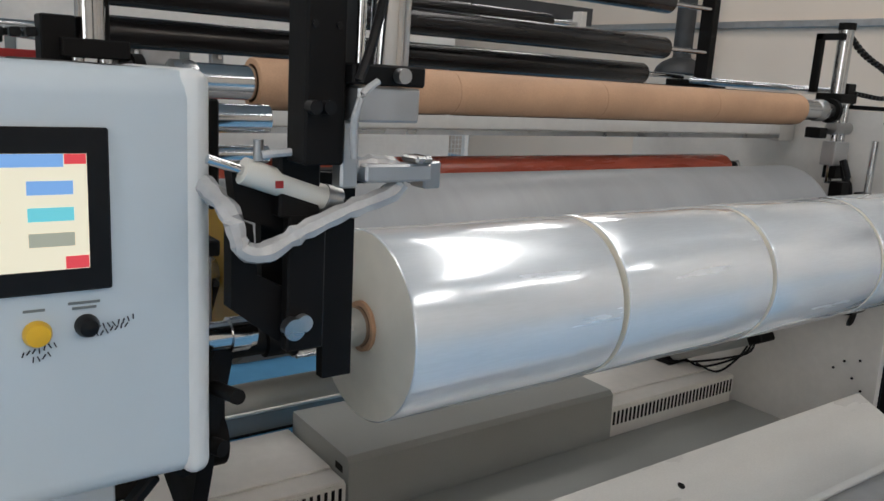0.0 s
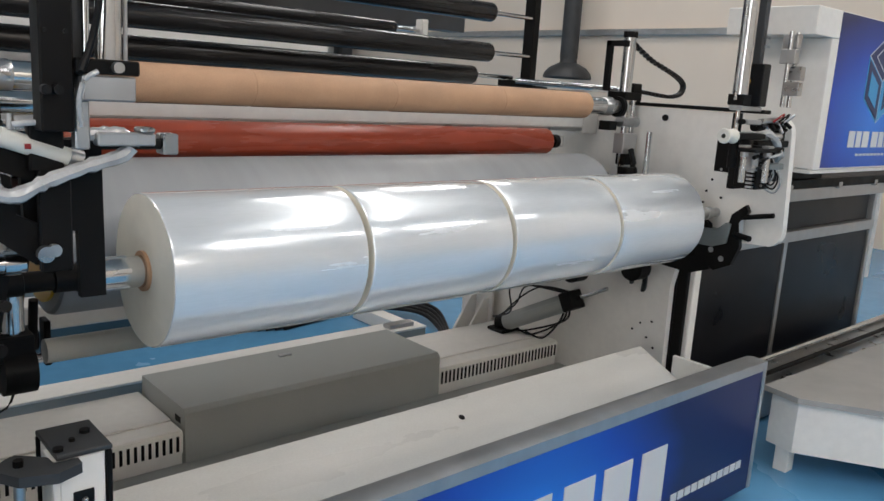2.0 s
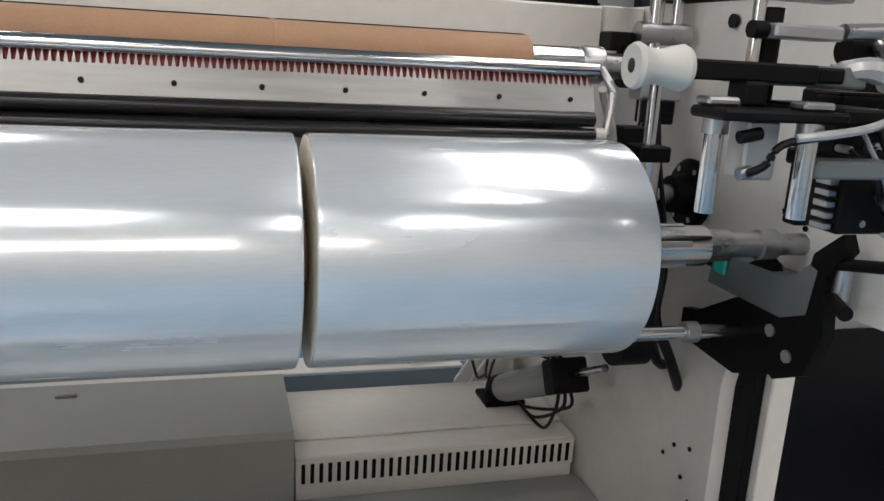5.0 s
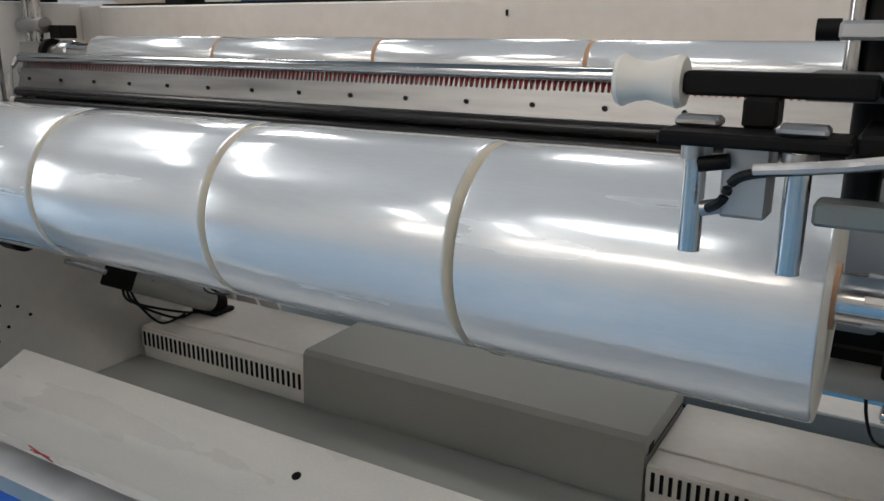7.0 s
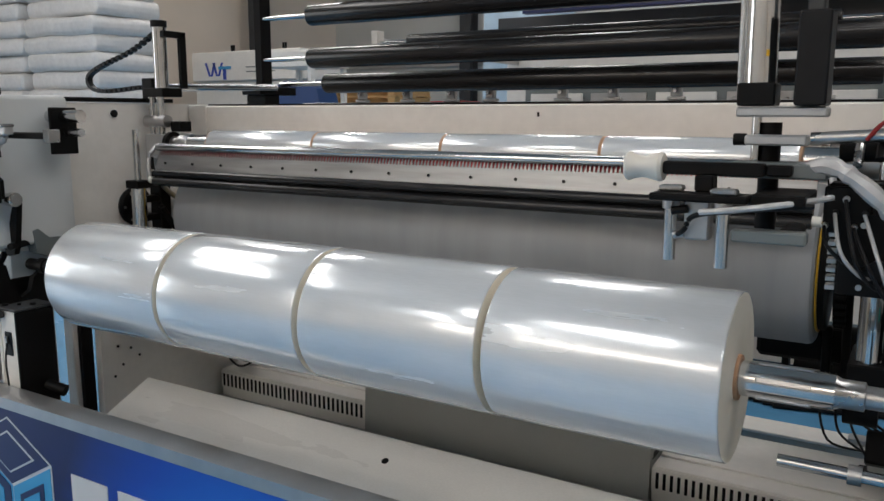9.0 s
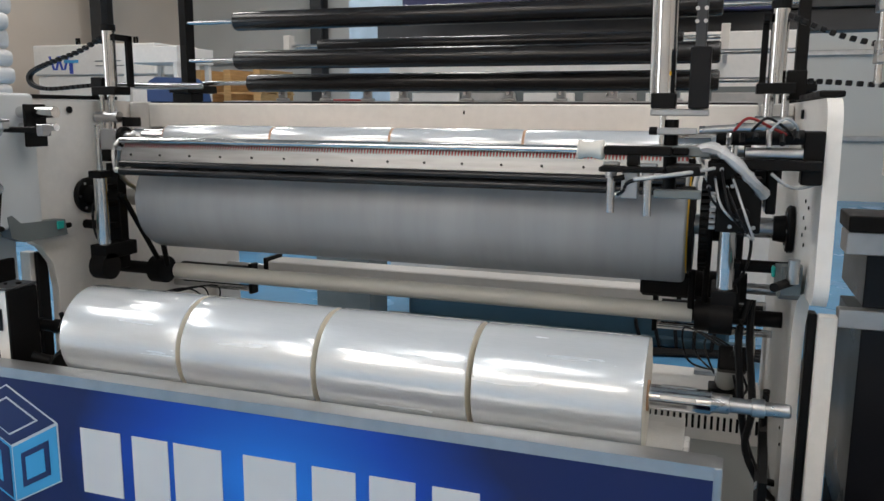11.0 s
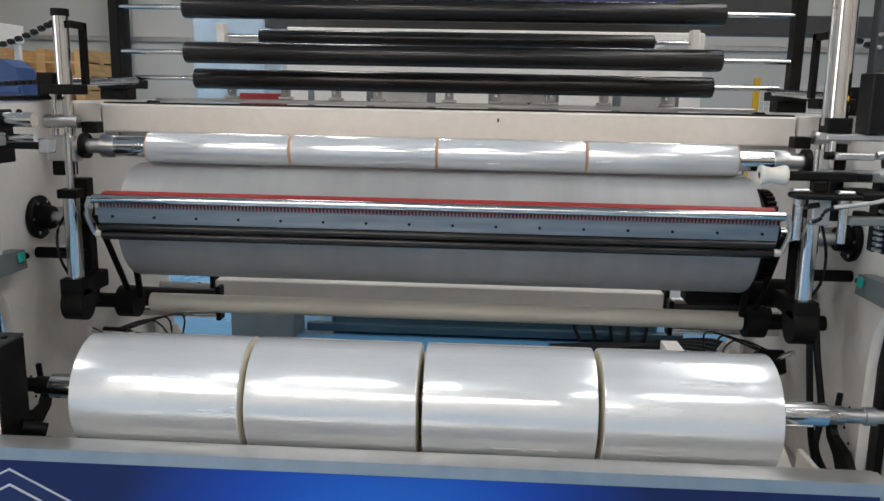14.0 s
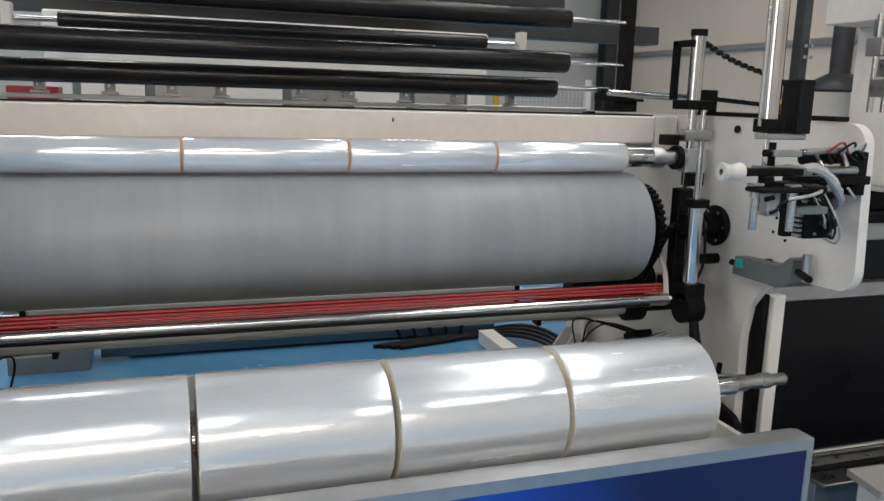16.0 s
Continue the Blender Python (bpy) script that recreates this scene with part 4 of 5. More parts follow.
# sensor brackets on the side frames
for sx in (-1, 1):
    ob = thing("sensor_bracket", "dark steel bracket with a teal sensor on the side frame", "sensor bracket", "sensor brackets", at=(sx * 1.385, 0.10, 0.975))
    bm = bm_new()
    add_prism(bm, [(-0.17, 0.06), (-0.15, 0.065), (-0.11, 0.03), (0.11, 0.02), (0.12, -0.045), (-0.10, -0.045), (-0.16, -0.02)], "x", -0.025, 0.025)
    part("plate", bm, BOX_GREY, ob)
    box_part("sensor", (-sx * 0.026, -sx * 0.036, 0.06, 0.095, -0.016, 0.016), TEAL, ob, "teal sensor face")
    rod_part("pin", (0, 0.12, -0.012), (0, 0.16, -0.012), 0.011, BLACK, ob)
    rod_part("arm", (0, -0.17, 0.02), (-sx * 0.05, -0.27, 0.02), 0.012, BLACK, ob)
    rod_part("peg", (0, -0.20, 0.02), (0, -0.20, 0.085), 0.015, STEEL, ob)
    rod_part("stud", (sx * 0.025, 0.0, 0.0), (sx * 0.034, 0.0, 0.0), 0.03, BLACK, ob)


# ---------------------------------------------------------------- film gripper carriages at both ends
def free_carriage():
    """Slide with a tall air cylinder, black column, nylon roller and two hanging pins."""
    ob = thing("gripper_carriage", "film gripper carriage with polished cylinder and white nylon roller", "gripper carriage", "gripper carriages")
    cx, cy = 1.04, -0.26

    def X(d):
        return cx + d
    rod_part("barrel", (X(0), cy, 1.49), (X(-0.01), cy, 2.25), 0.027, CHROME, ob, "tall polished air cylinder")
    rod_part("guide_rod", (X(-0.03), cy, 1.47), (X(-0.038), cy, 2.25), 0.006, STEEL, ob)
    box_part("name_plate", (X(-0.006), X(0.016), cy - 0.024, cy - 0.0205, 1.53, 1.545), YELLOW, ob, "small yellow label")
    box_part("barrel_foot", (X(-0.03), X(0.03), cy - 0.03, cy + 0.03, 1.452, 1.49), BLACK, ob)
    box_part("foot_plate", (X(-0.03), X(0.11), cy - 0.03, cy + 0.02, 1.434, 1.451), ALU, ob, "grey aluminium plate")
    rod_part("piston", (X(0), cy, 1.36), (X(0), cy, 1.452), 0.008, CHROME, ob)
    rod_part("spindle", (X(0.022), cy + 0.01, 1.23), (X(0.022), cy + 0.01, 1.425), 0.017, BLACK, ob)
    box_part("column", (X(0.068), X(0.094), cy - 0.02, cy + 0.02, 1.44, 2.25), COLUMN, ob, "slim dark slide column")
    box_part("column_cover", (X(0.060), X(0.108), cy - 0.045, cy + 0.03, 1.452, 1.60), BLACK_PLASTIC, ob)
    box_part("slide_block", (X(-0.01), X(0.085), cy - 0.05, cy + 0.0, 1.388, 1.405), ALU, ob, "grey aluminium slide block")
    rod_part("slide_stop", (X(-0.03), cy - 0.03, 1.397), (X(-0.01), cy - 0.03, 1.397), 0.010, BLACK, ob)
    box_part("slide_block", (X(-0.03), X(0.12), cy - 0.06, cy + 0.02, 1.335, 1.36), BOX_GREY, ob)
    box_part("lower_slide", (1.036, 1.145, -0.405, -0.37, 1.240, 1.260), BOX_GREY, ob, "grey bar")
    box_part("lower_slide_link", (1.10, 1.13, -0.369, -0.27, 1.24, 1.26), BLACK, ob)
    box_part("valve_block", (X(0.115), X(0.185), cy - 0.03, cy + 0.02, 1.25, 1.325), BLACK, ob)
    for k in range(5):
        rod_part("fitting", (X(0.12 + 0.014 * k), cy - 0.03, 1.262 + 0.022 * (k % 3)), (X(0.12 + 0.014 * k), cy - 0.052, 1.262 + 0.022 * (k % 3)), 0.005, (STEEL, BLACK_PLASTIC, ALU)[k % 3], ob, seg=10)
        bm = bm_new()
        add_hose(bm, [(X(0.12 + 0.014 * k), cy - 0.052, 1.262 + 0.022 * (k % 3)), (X(0.13 + 0.02 * k), cy - 0.085, 1.235 - 0.01 * k), (X(0.17 + 0.015 * k), cy - 0.06, 1.20 - 0.015 * k), (X(0.21), cy - 0.02, 1.215 - 0.015 * k)], 0.0032)
        part("air_hose", bm, (BLACK_PLASTIC, WRAP, BLACK_PLASTIC, BLACK_PLASTIC, WRAP)[k], ob)
    box_part("lower_block", (X(0.14), X(0.245), cy - 0.03, cy + 0.06, 1.15, 1.285), BLACK, ob)
    for k in range(9):
        box_part("rack_tooth", (X(0.125), X(0.1395), cy - 0.022, cy + 0.004, 1.155 + 0.0145 * k, 1.163 + 0.0145 * k), STEEL, ob, bevel=0.001)
    rod_part("adjuster", (X(0.202), cy - 0.03, 1.20), (X(0.202), cy - 0.06, 1.20), 0.011, ALU, ob)
    rod_part("adjuster_knob", (X(0.202), cy - 0.061, 1.20), (X(0.202), cy - 0.072, 1.20), 0.016, BLACK_PLASTIC, ob)
    for k in range(4):
        bolt(ob, (X(0.07 + 0.02 * (k % 2)), cy - 0.03, 1.66 + 0.03 * (k // 2)), (0, -1, 0), 0.005, 0.005, STEEL)
        bolt(ob, (X(0.175 + 0.055 * (k % 2)), cy - 0.03, 1.165 + 0.10 * (k // 2)), (0, -1, 0), 0.005, 0.005, STEEL)
    box_part("upper_bar", (X(-0.133), X(0.03), -0.345, -0.318, 1.338, 1.360), BLACK, ob)
    box_part("lower_bar", (X(-0.135), X(0.02), -0.415, -0.35, 1.300, 1.312), BLACK, ob)
    box_part("bar_post", (X(-0.075), X(-0.045), -0.36, -0.325, 1.312, 1.339), BLACK, ob)
    box_part("bar_link", (X(0.021), X(0.10), -0.40, -0.25, 1.298, 1.316), BLACK, ob)
    box_part("bar_link", (X(0.031), X(0.07), -0.34, -0.25, 1.34, 1.358), BLACK, ob)
    bm = bm_new()
    add_lathe(bm, [(0, 0.008), (0, 0.023), (0.006, 0.0255), (0.018, 0.0225), (0.034, 0.0185), (0.05, 0.021), (0.060, 0.0255), (0.065, 0.023), (0.065, 0.008)], (X(-0.134), -0.33, 1.349), (-1, 0, 0), 28)
    part("nylon_roller", bm, CREAM, ob, "waisted white nylon roller")
    for px, py in ((-0.11, -0.365), (-0.018, -0.40)):
        rod_part("pin", (X(px), py, 1.196), (X(px), py, 1.30), 0.0105, CHROME, ob, "polished hanging pin")
        rod_part("pin_collar", (X(px), py, 1.283), (X(px), py, 1.299), 0.014, STEEL, ob)
        box_part("pin_clamp", (X(px - 0.02), X(px + 0.02), py - 0.012, py + 0.016, 1.3125, 1.322), STEEL, ob)
    box_part("mini_cylinder", (X(-0.083), X(-0.042), -0.385, -0.35, 1.235, 1.2995), ALU, ob, "small aluminium cylinder block")
    rod_part("fitting", (X(-0.10), -0.395, 1.282), (X(-0.075), -0.395, 1.287), 0.007, BLACK, ob)
    rod_part("fitting", (X(-0.095), -0.395, 1.243), (X(-0.08), -0.395, 1.247), 0.007, STEEL, ob)
    bm = bm_new()
    add_hose(bm, [(X(-0.088), -0.40, 1.245), (X(-0.075), -0.41, 1.255), (X(-0.06), -0.415, 1.278), (X(0.0), -0.42, 1.29), (X(0.11), -0.38, 1.30)], 0.0045)
    part("air_hose", bm, BLACK_PLASTIC, ob)
    bm = bm_new()
    add_hose(bm, [(X(-0.05), -0.42, 1.285), (X(0.02), -0.425, 1.295), (X(0.09), -0.39, 1.305), (X(0.13), -0.33, 1.31)], 0.005)
    part("clear_hose", bm, WRAP, ob)
    bm = bm_new()
    add_hose(bm, [(X(0.085), -0.30, 1.350), (X(0.125), -0.32, 1.358), (X(0.175), -0.33, 1.328), (X(0.225), -0.32, 1.275), (X(0.25), -0.28, 1.245)], 0.0138, wobble=0.4)
    part("wrapped_hose", bm, WRAP, ob, "hose bundle wrapped in clear plastic")
    bm = bm_new()
    add_hose(bm, [(X(0.26), -0.31, 1.30), (X(0.30), -0.30, 1.27), (X(0.34), -0.26, 1.265), (X(0.38), -0.2, 1.275)], 0.004)
    part("air_hose", bm, WRAP, ob)
    box_part("tail_bar", (X(0.12), X(0.375), cy - 0.02, cy + 0.03, 1.305, 1.33), BLACK, ob)
    rod_part("tail_fitting", (X(0.09), cy - 0.04, 1.40), (X(0.24), cy - 0.04, 1.41), 0.010, STEEL, ob)
    rod_part("tail_rod", (X(0.13), cy, 1.38), (X(0.33), cy, 1.385), 0.018, BLACK, ob)
    rod_part("tail_rod", (X(0.2), cy, 1.345), (X(0.33), cy, 1.345), 0.014, ALU, ob)
    for k in range(6):
        rod_part("fitting", (X(0.16 + 0.03 * k), cy - 0.05, 1.36 + 0.01 * (k % 3)), (X(0.16 + 0.03 * k), cy - 0.02, 1.39 + 0.012 * (k % 2)), 0.007, (STEEL, BLACK, BLACK)[k % 3], ob, seg=10)
    for k in range(3):
        bm = bm_new()
        add_hose(bm, [(X(0.17 + 0.04 * k), cy - 0.05, 1.40), (X(0.20 + 0.04 * k), cy - 0.07, 1.43), (X(0.25 + 0.03 * k), cy - 0.04, 1.41), (X(0.31), cy, 1.38)], 0.0035)
        part("air_hose", bm, (RED, BLACK_PLASTIC, WRAP)[k], ob)
    box_part("wall_bracket", (X(0.33), 1.418, cy + 0.0, cy + 0.06, 1.27, 1.40), BLACK, ob)
    box_part("rear_plate", (1.195, 1.27, -0.195, -0.165, 1.14, 1.33), BLACK, ob, "thick black rear plate")
    box_part("square_plate", (1.298, 1.322, -0.21, -0.045, 1.19, 1.345), BLACK, ob, "square black plate")
    box_part("plate_spacer", (1.27, 1.298, -0.20, -0.17, 1.24, 1.30), BLACK, ob)
    for yy in (-0.18, -0.08):
        bolt(ob, (1.298, yy, 1.20), (-1, 0, 0), 0.006, 0.004, STEEL)
    return ob


def control_end_carriage():
    """Black column and open arm frame beside the control pod, with a white air cylinder and wrapped hoses."""
    ob = thing("gripper_carriage", "black gripper carriage beside the control pod with wrapped hoses", "gripper carriage", "gripper carriages")
    box_part("column", (-1.292, -1.240, -0.31, -0.26, 1.40, 2.3), BLACK, ob, "black slide column")
    box_part("guide_plate", (-1.239, -1.212, -0.285, -0.262, 1.47, 2.3), COLUMN, ob, "dark guide plate")
    rod_part("barrel", (-1.182, -0.30, 1.52), (-1.175, -0.30, 2.3), 0.021, CHROME, ob, "tall polished air cylinder")
    rod_part("guide_rod", (-1.218, -0.30, 1.515), (-1.212, -0.30, 2.3), 0.006, CHROME, ob)
    rod_part("tie_rod", (-1.154, -0.30, 1.52), (-1.147, -0.30, 2.3), 0.004, STEEL, ob, seg=10)
    bm = bm_new()
    add_hose(bm, [(-1.225, -0.33, 1.9), (-1.206, -0.335, 1.65), (-1.215, -0.33, 1.56), (-1.235, -0.33, 1.50)], 0.006)
    part("air_hose", bm, BLACK_PLASTIC, ob)
    box_part("barrel_foot", (-1.24, -1.138, -0.325, -0.27, 1.495, 1.52), BLACK, ob)
    rod_part("fitting", (-1.178, -0.326, 1.508), (-1.178, -0.34, 1.508), 0.009, STEEL, ob)
    box_part("grey_block", (-1.232, -1.145, -0.325, -0.275, 1.452, 1.494), ALU, ob, "grey aluminium block")
    for z_ in (1.56, 1.62, 1.70, 1.76):
        for x_ in (-1.283, -1.252):
            bolt(ob, (x_, -0.31, z_), (0, -1, 0), 0.004, 0.003, BLACK_PLASTIC)
    bm = bm_new()
    add_hose(bm, [(-1.21, -0.33, 1.50), (-1.232, -0.335, 1.485), (-1.24, -0.33, 1.45), (-1.235, -0.325, 1.41)], 0.0045)
    part("clear_hose", bm, WRAP, ob)
    box_part("post", (-1.238, -1.214, -0.30, -0.275, 1.37, 1.452), ALU, ob)
    box_part("grey_bar", (-1.20, -1.10, -0.295, -0.265, 1.375, 1.398), ALU, ob, "grey aluminium finger bar")
    box_part("grey_bar_end", (-1.128, -1.102, -0.30, -0.26, 1.398, 1.408), STEEL, ob)
    for k in range(2):
        rod_part("stud", (-1.287 + 0.018 * k, -0.312, 1.468), (-1.287 + 0.018 * k, -0.328, 1.468), 0.008, BLACK_PLASTIC, ob)
    # open arm frame
    bm = bm_new()
    add_prism(bm, [(-1.352, 1.385), (-1.27, 1.352), (-1.262, 1.300), (-1.345, 1.330)], "y", -0.24, -0.215)
    part("arm_plate", bm, BLACK, ob)
    bm = bm_new()
    add_prism(bm, [(-1.352, 1.33), (-1.325, 1.32), (-1.318, 1.255), (-1.262, 1.225), (-1.262, 1.165), (-1.29, 1.165), (-1.352, 1.215)], "y", -0.24, -0.215)
    part("arm_plate", bm, BLACK, ob)
    box_part("arm", (-1.287, -1.235, -0.262, -0.241, 1.155, 1.335), BLACK, ob)
    rod_part("arm_roller", (-1.283, -0.263, 1.19), (-1.283, -0.278, 1.19), 0.014, STEEL, ob)
    rod_part("arm_roller", (-1.268, -0.263, 1.195), (-1.268, -0.274, 1.195), 0.011, ALU, ob)
    box_part("hanger", (-1.30, -1.245, -0.262, -0.235, 1.33, 1.41), BLACK, ob)
    # white air cylinder
    rod_part("white_cylinder", (-1.343, -0.25, 1.388), (-1.236, -0.25, 1.352), 0.0165, CREAM, ob, "white air cylinder with red mark")
    rod_part("white_cylinder_cap", (-1.236, -0.25, 1.352), (-1.215, -0.25, 1.346), 0.018, STEEL, ob)
    rod_part("white_cylinder_rod", (-1.385, -0.25, 1.402), (-1.343, -0.25, 1.388), 0.006, CHROME, ob)
    bm = bm_new()
    add_prism(bm, [(-1.305, 1.385), (-1.168, 1.375), (-1.165, 1.09), (-1.21, 1.09), (-1.212, 1.215), (-1.30, 1.225)], "y", -0.213, -0.195)
    global grip_plate
    grip_plate = part("gripper_plate", bm, BLACK, ob, "large black gripper plate")
    box_part("red_mark", (-1.308, -1.298, -0.2678, -0.2665, 1.368, 1.377), RED, ob, bevel=0)
    rod_part("fitting", (-1.325, -0.255, 1.40), (-1.325, -0.255, 1.425), 0.006, STEEL, ob)
    bm = bm_new()
    add_hose(bm, [(-1.325, -0.265, 1.408), (-1.28, -0.275, 1.412), (-1.235, -0.275, 1.40), (-1.21, -0.28, 1.385)], 0.005)
    part("clear_hose", bm, WRAP, ob)
    bm = bm_new()
    add_hose(bm, [(-1.372, -0.20, 1.365), (-1.362, -0.26, 1.34), (-1.352, -0.275, 1.30), (-1.325, -0.28, 1.294), (-1.28, -0.28, 1.315), (-1.215, -0.275, 1.338), (-1.152, -0.275, 1.358), (-1.135, -0.275, 1.383), (-1.165, -0.27, 1.395), (-1.21, -0.265, 1.392)], 0.0125, wobble=0.35)
    part("wrapped_hose", bm, WRAP, ob, "hose loop wrapped in clear plastic")
    box_part("wall_bracket", (-1.418, -1.30, -0.20, -0.16, 2.18, 2.26), BLACK, ob)
    box_part("bracket_arm", (-1.31, -1.26, -0.262, -0.16, 2.19, 2.25), BLACK, ob)
    # side bar with a small bright tip
    box_part("side_bar", (-1.30, -1.05, -0.20, -0.17, 1.36, 1.38), BLACK, ob)
    box_part("side_tip", (-1.05, -1.02, -0.205, -0.165, 1.35, 1.39), STEEL, ob)
    return ob


free_grip = free_carriage()
control_end_carriage()

# ---------------------------------------------------------------- control pod
pod = thing("control_pod", "pale rounded control pod with touch screen and knobs", "control pod")
bm = bm_new()
add_box(bm, -2.05, -1.366, -0.206, 0.10, 0.985, 1.50, bevel=0.032, segs=4)
part("housing", bm, POD, pod)
bm = bm_new()
add_box(bm, -1.4, -1.3635, -0.209, 0.105, 0.984, 1.502, bevel=0.018, segs=4)
part("edge_cap", bm, POD_EDGE, pod, "white rounded edge cap")
scr = new("touch_screen")
scr.parent = pod
box_part("bezel", (-1.80, -1.483, -0.214, -0.2062, 1.25, 1.433), BLACK_PLASTIC, scr, "black screen bezel", bevel=0.002)
box_part("display", (-1.775, -1.507, -0.2155, -0.2145, 1.277, 1.405), SCREEN, scr, "lit cream display", bevel=0)


def key(x0, x1, z0, z1, material):
    box_part("screen_button", (x0, x1, -0.2172, -0.2162, z0, z1), material, scr, bevel=0)


key(-1.775, -1.531, 1.391, 1.405, SCREEN_BLUE)
key(-1.530, -1.508, 1.394, 1.405, SCREEN_RED)
key(-1.532, -1.508, 1.278, 1.292, SCREEN_RED)
key(-1.568, -1.522, 1.361, 1.376, SCREEN_BLUE)
key(-1.568, -1.522, 1.332, 1.347, SCREEN_CYAN)
key(-1.568, -1.522, 1.304, 1.319, SCREEN_GREY)
key(-1.64, -1.594, 1.361, 1.376, SCREEN_GREEN)
key(-1.64, -1.594, 1.332, 1.347, SCREEN_GREY)
bm = bm_new()
add_lathe(bm, [(0, 0.015), (0.004, 0.0155), (0.012, 0.0125), (0.014, 0.0)], (-1.563, -0.206, 1.204), (0, -1, 0), 24)
part("push_button", bm, YELLOW, pod, "round yellow push button")
bm = bm_new()
add_lathe(bm, [(0, 0.0135), (0.005, 0.0135), (0.016, 0.010), (0.018, 0.0)], (-1.511, -0.206, 1.207), (0, -1, 0), 24)
part("selector_knob", bm, BLACK_PLASTIC, pod, "black selector knob")
for cx_, cz_, w_ in ((-1.565, 1.229, 0.022), (-1.513, 1.233, 0.034), (-1.513, 1.227, 0.026)):
    box_part("engraved_label", (cx_ - w_ / 2, cx_ + w_ / 2, -0.2075, -0.2062, cz_, cz_ + 0.003), BOX_GREY, pod, bevel=0)
rnd = random.Random(5)
for base_x, base_z, n_ in ((-1.578, 1.181, 7), (-1.568, 1.174, 4), (-1.506, 1.194, 8), (-1.498, 1.202, 8)):
    for i in range(n_):
        x = base_x + 0.0055 * i
        z = base_z + 0.0012 * i + rnd.uniform(-0.001, 0.001)
        bm = bm_new()
        add_box(bm, -0.0007, 0.0007, -0.0006, 0.0006, -0.0032, 0.0032, m=Matrix.Translation((x, -0.2068, z)) @ Matrix.Rotation(rnd.uniform(-0.7, 0.7), 4, "Y"))
        part("pen_stroke", bm, INK, pod)
bm = bm_new()
add_prism(bm, [(-1.372, 1.05), (-1.33, 1.15), (-1.31, 1.14), (-1.338, 0.99), (-1.352, 0.963), (-1.385, 0.955), (-1.41, 0.985), (-1.372, 0.99)], "y", -0.15, -0.13)
part("lower_hook", bm, BLACK, pod, "black hook plate under the pod")
bm = bm_new()
add_rod(bm, (-1.366, -0.16, 1.155), (-1.29, -0.16, 1.155), 0.020, seg=24)
add_rod(bm, (-1.325, -0.16, 1.155), (-1.30, -0.16, 1.155), 0.024, seg=24)
part("chuck", bm, CHROME, pod, "polished chuck")
for z_, r_ in ((1.43, 0.022), (1.375, 0.014)):
    rod_part("upper_spindle", (-1.364, 0.03, z_), (-1.19, 0.03, z_), r_, CHROME, pod, "polished spindle")
box_part("spindle_plate", (-1.30, -1.285, -0.02, 0.08, 1.30, 1.46), BLACK, pod)
box_part("pod_stand", (-1.95, -1.46, -0.10, 0.05, 0.03, 0.985), POD, pod, "pale stand below the pod")
box_part("stand_hook", (-1.46, -1.44, -0.12, 0.02, 0.72, 0.86), BLACK, pod)

box_part("bent_strip", (-0.055, 0.055, -0.012, 0.012, -0.007, 0.007), BLACK, pod, "bent black strip", m=Matrix.Translation((-1.455, -0.14, 0.925)) @ Matrix.Rotation(radians(-48), 4, "Y"))

ob = thing("stand_plate", "white steel base plate with black bolts", "plate")
bm = bm_new()
add_prism(bm, [(-1.95, -0.41), (-1.545, -0.41), (-1.528, -0.395), (-1.54, -0.12), (-1.95, -0.12)], "z", 0.862, 0.88)
part("plate", bm, WHITE, ob)
box_part("plinth", (-1.90, -1.60, -0.38, -0.14, 0.0, 0.86), BOX_GREY, ob)
for x, y in ((-1.567, -0.145), (-1.557, -0.355), (-1.75, -0.37)):
    bolt(ob, (x, y, 0.88), (0, 0, 1), 0.011, 0.018)

BZ = 0.815
ob = thing("brake_box", "white switch box with a black steel cover beside the roll tray", "switch box")
box_part("body", (-1.272, -1.190, -0.262, -0.14, 0.0, BZ - 0.012), WHITE, ob, bevel=0.003)
box_part("cover", (-1.278, -1.178, -0.268, -0.132, BZ - 0.010, BZ), COLUMN, ob, "dark grey cover plate", bevel=0.002)
box_part("side_cover", (-1.188, -1.178, -0.266, -0.134, 0.1, BZ - 0.012), BLACK, ob, "black side plate", bevel=0.002)
box_part("back_cover", (-1.278, -1.190, -0.138, -0.130, 0.1, BZ - 0.012), BLACK, ob, bevel=0.002)
box_part("edge_strip", (-1.284, -1.2725, -0.266, -0.20, 0.1, BZ - 0.012), WHITE, ob, bevel=0.001)
box_part("switch", (-1.250, -1.212, -0.2665, -0.2625, 0.655, 0.735), BLACK_PLASTIC, ob, "black rocker switch plate", bevel=0.002)
box_part("toggle", (-1.236, -1.226, -0.276, -0.267, 0.70, 0.722), STEEL, ob, bevel=0.002)
for k, r in enumerate((0.010, 0.006, 0.010)):
    bolt(ob, (-1.268 + 0.032 * k, -0.245 + 0.028 * k, BZ), (0, 0, 1), r, 0.006)
bm = bm_new()
add_hose(bm, [(-1.231, -0.27, 0.70), (-1.222, -0.285, 0.64), (-1.215, -0.285, 0.55), (-1.232, -0.27, 0.46)], 0.003)
part("cable", bm, BLACK_PLASTIC, ob)
bm = bm_new()
add_prism(bm, arc(-1.318, -0.245, 0.05, 90, 190, 8)[1:] + [(-1.345, -0.29), (-1.285, -0.31), (-1.24, -0.29), (-1.24, -0.266), (-1.28, -0.264), (-1.285, -0.235)], "z", BZ - 0.032, BZ - 0.012)
part("curved_bracket", bm, COLUMN, ob, "curved dark grey bracket")
bolt(ob, (-1.335, -0.245, BZ - 0.012), (0, 0, 1), 0.009, 0.012)
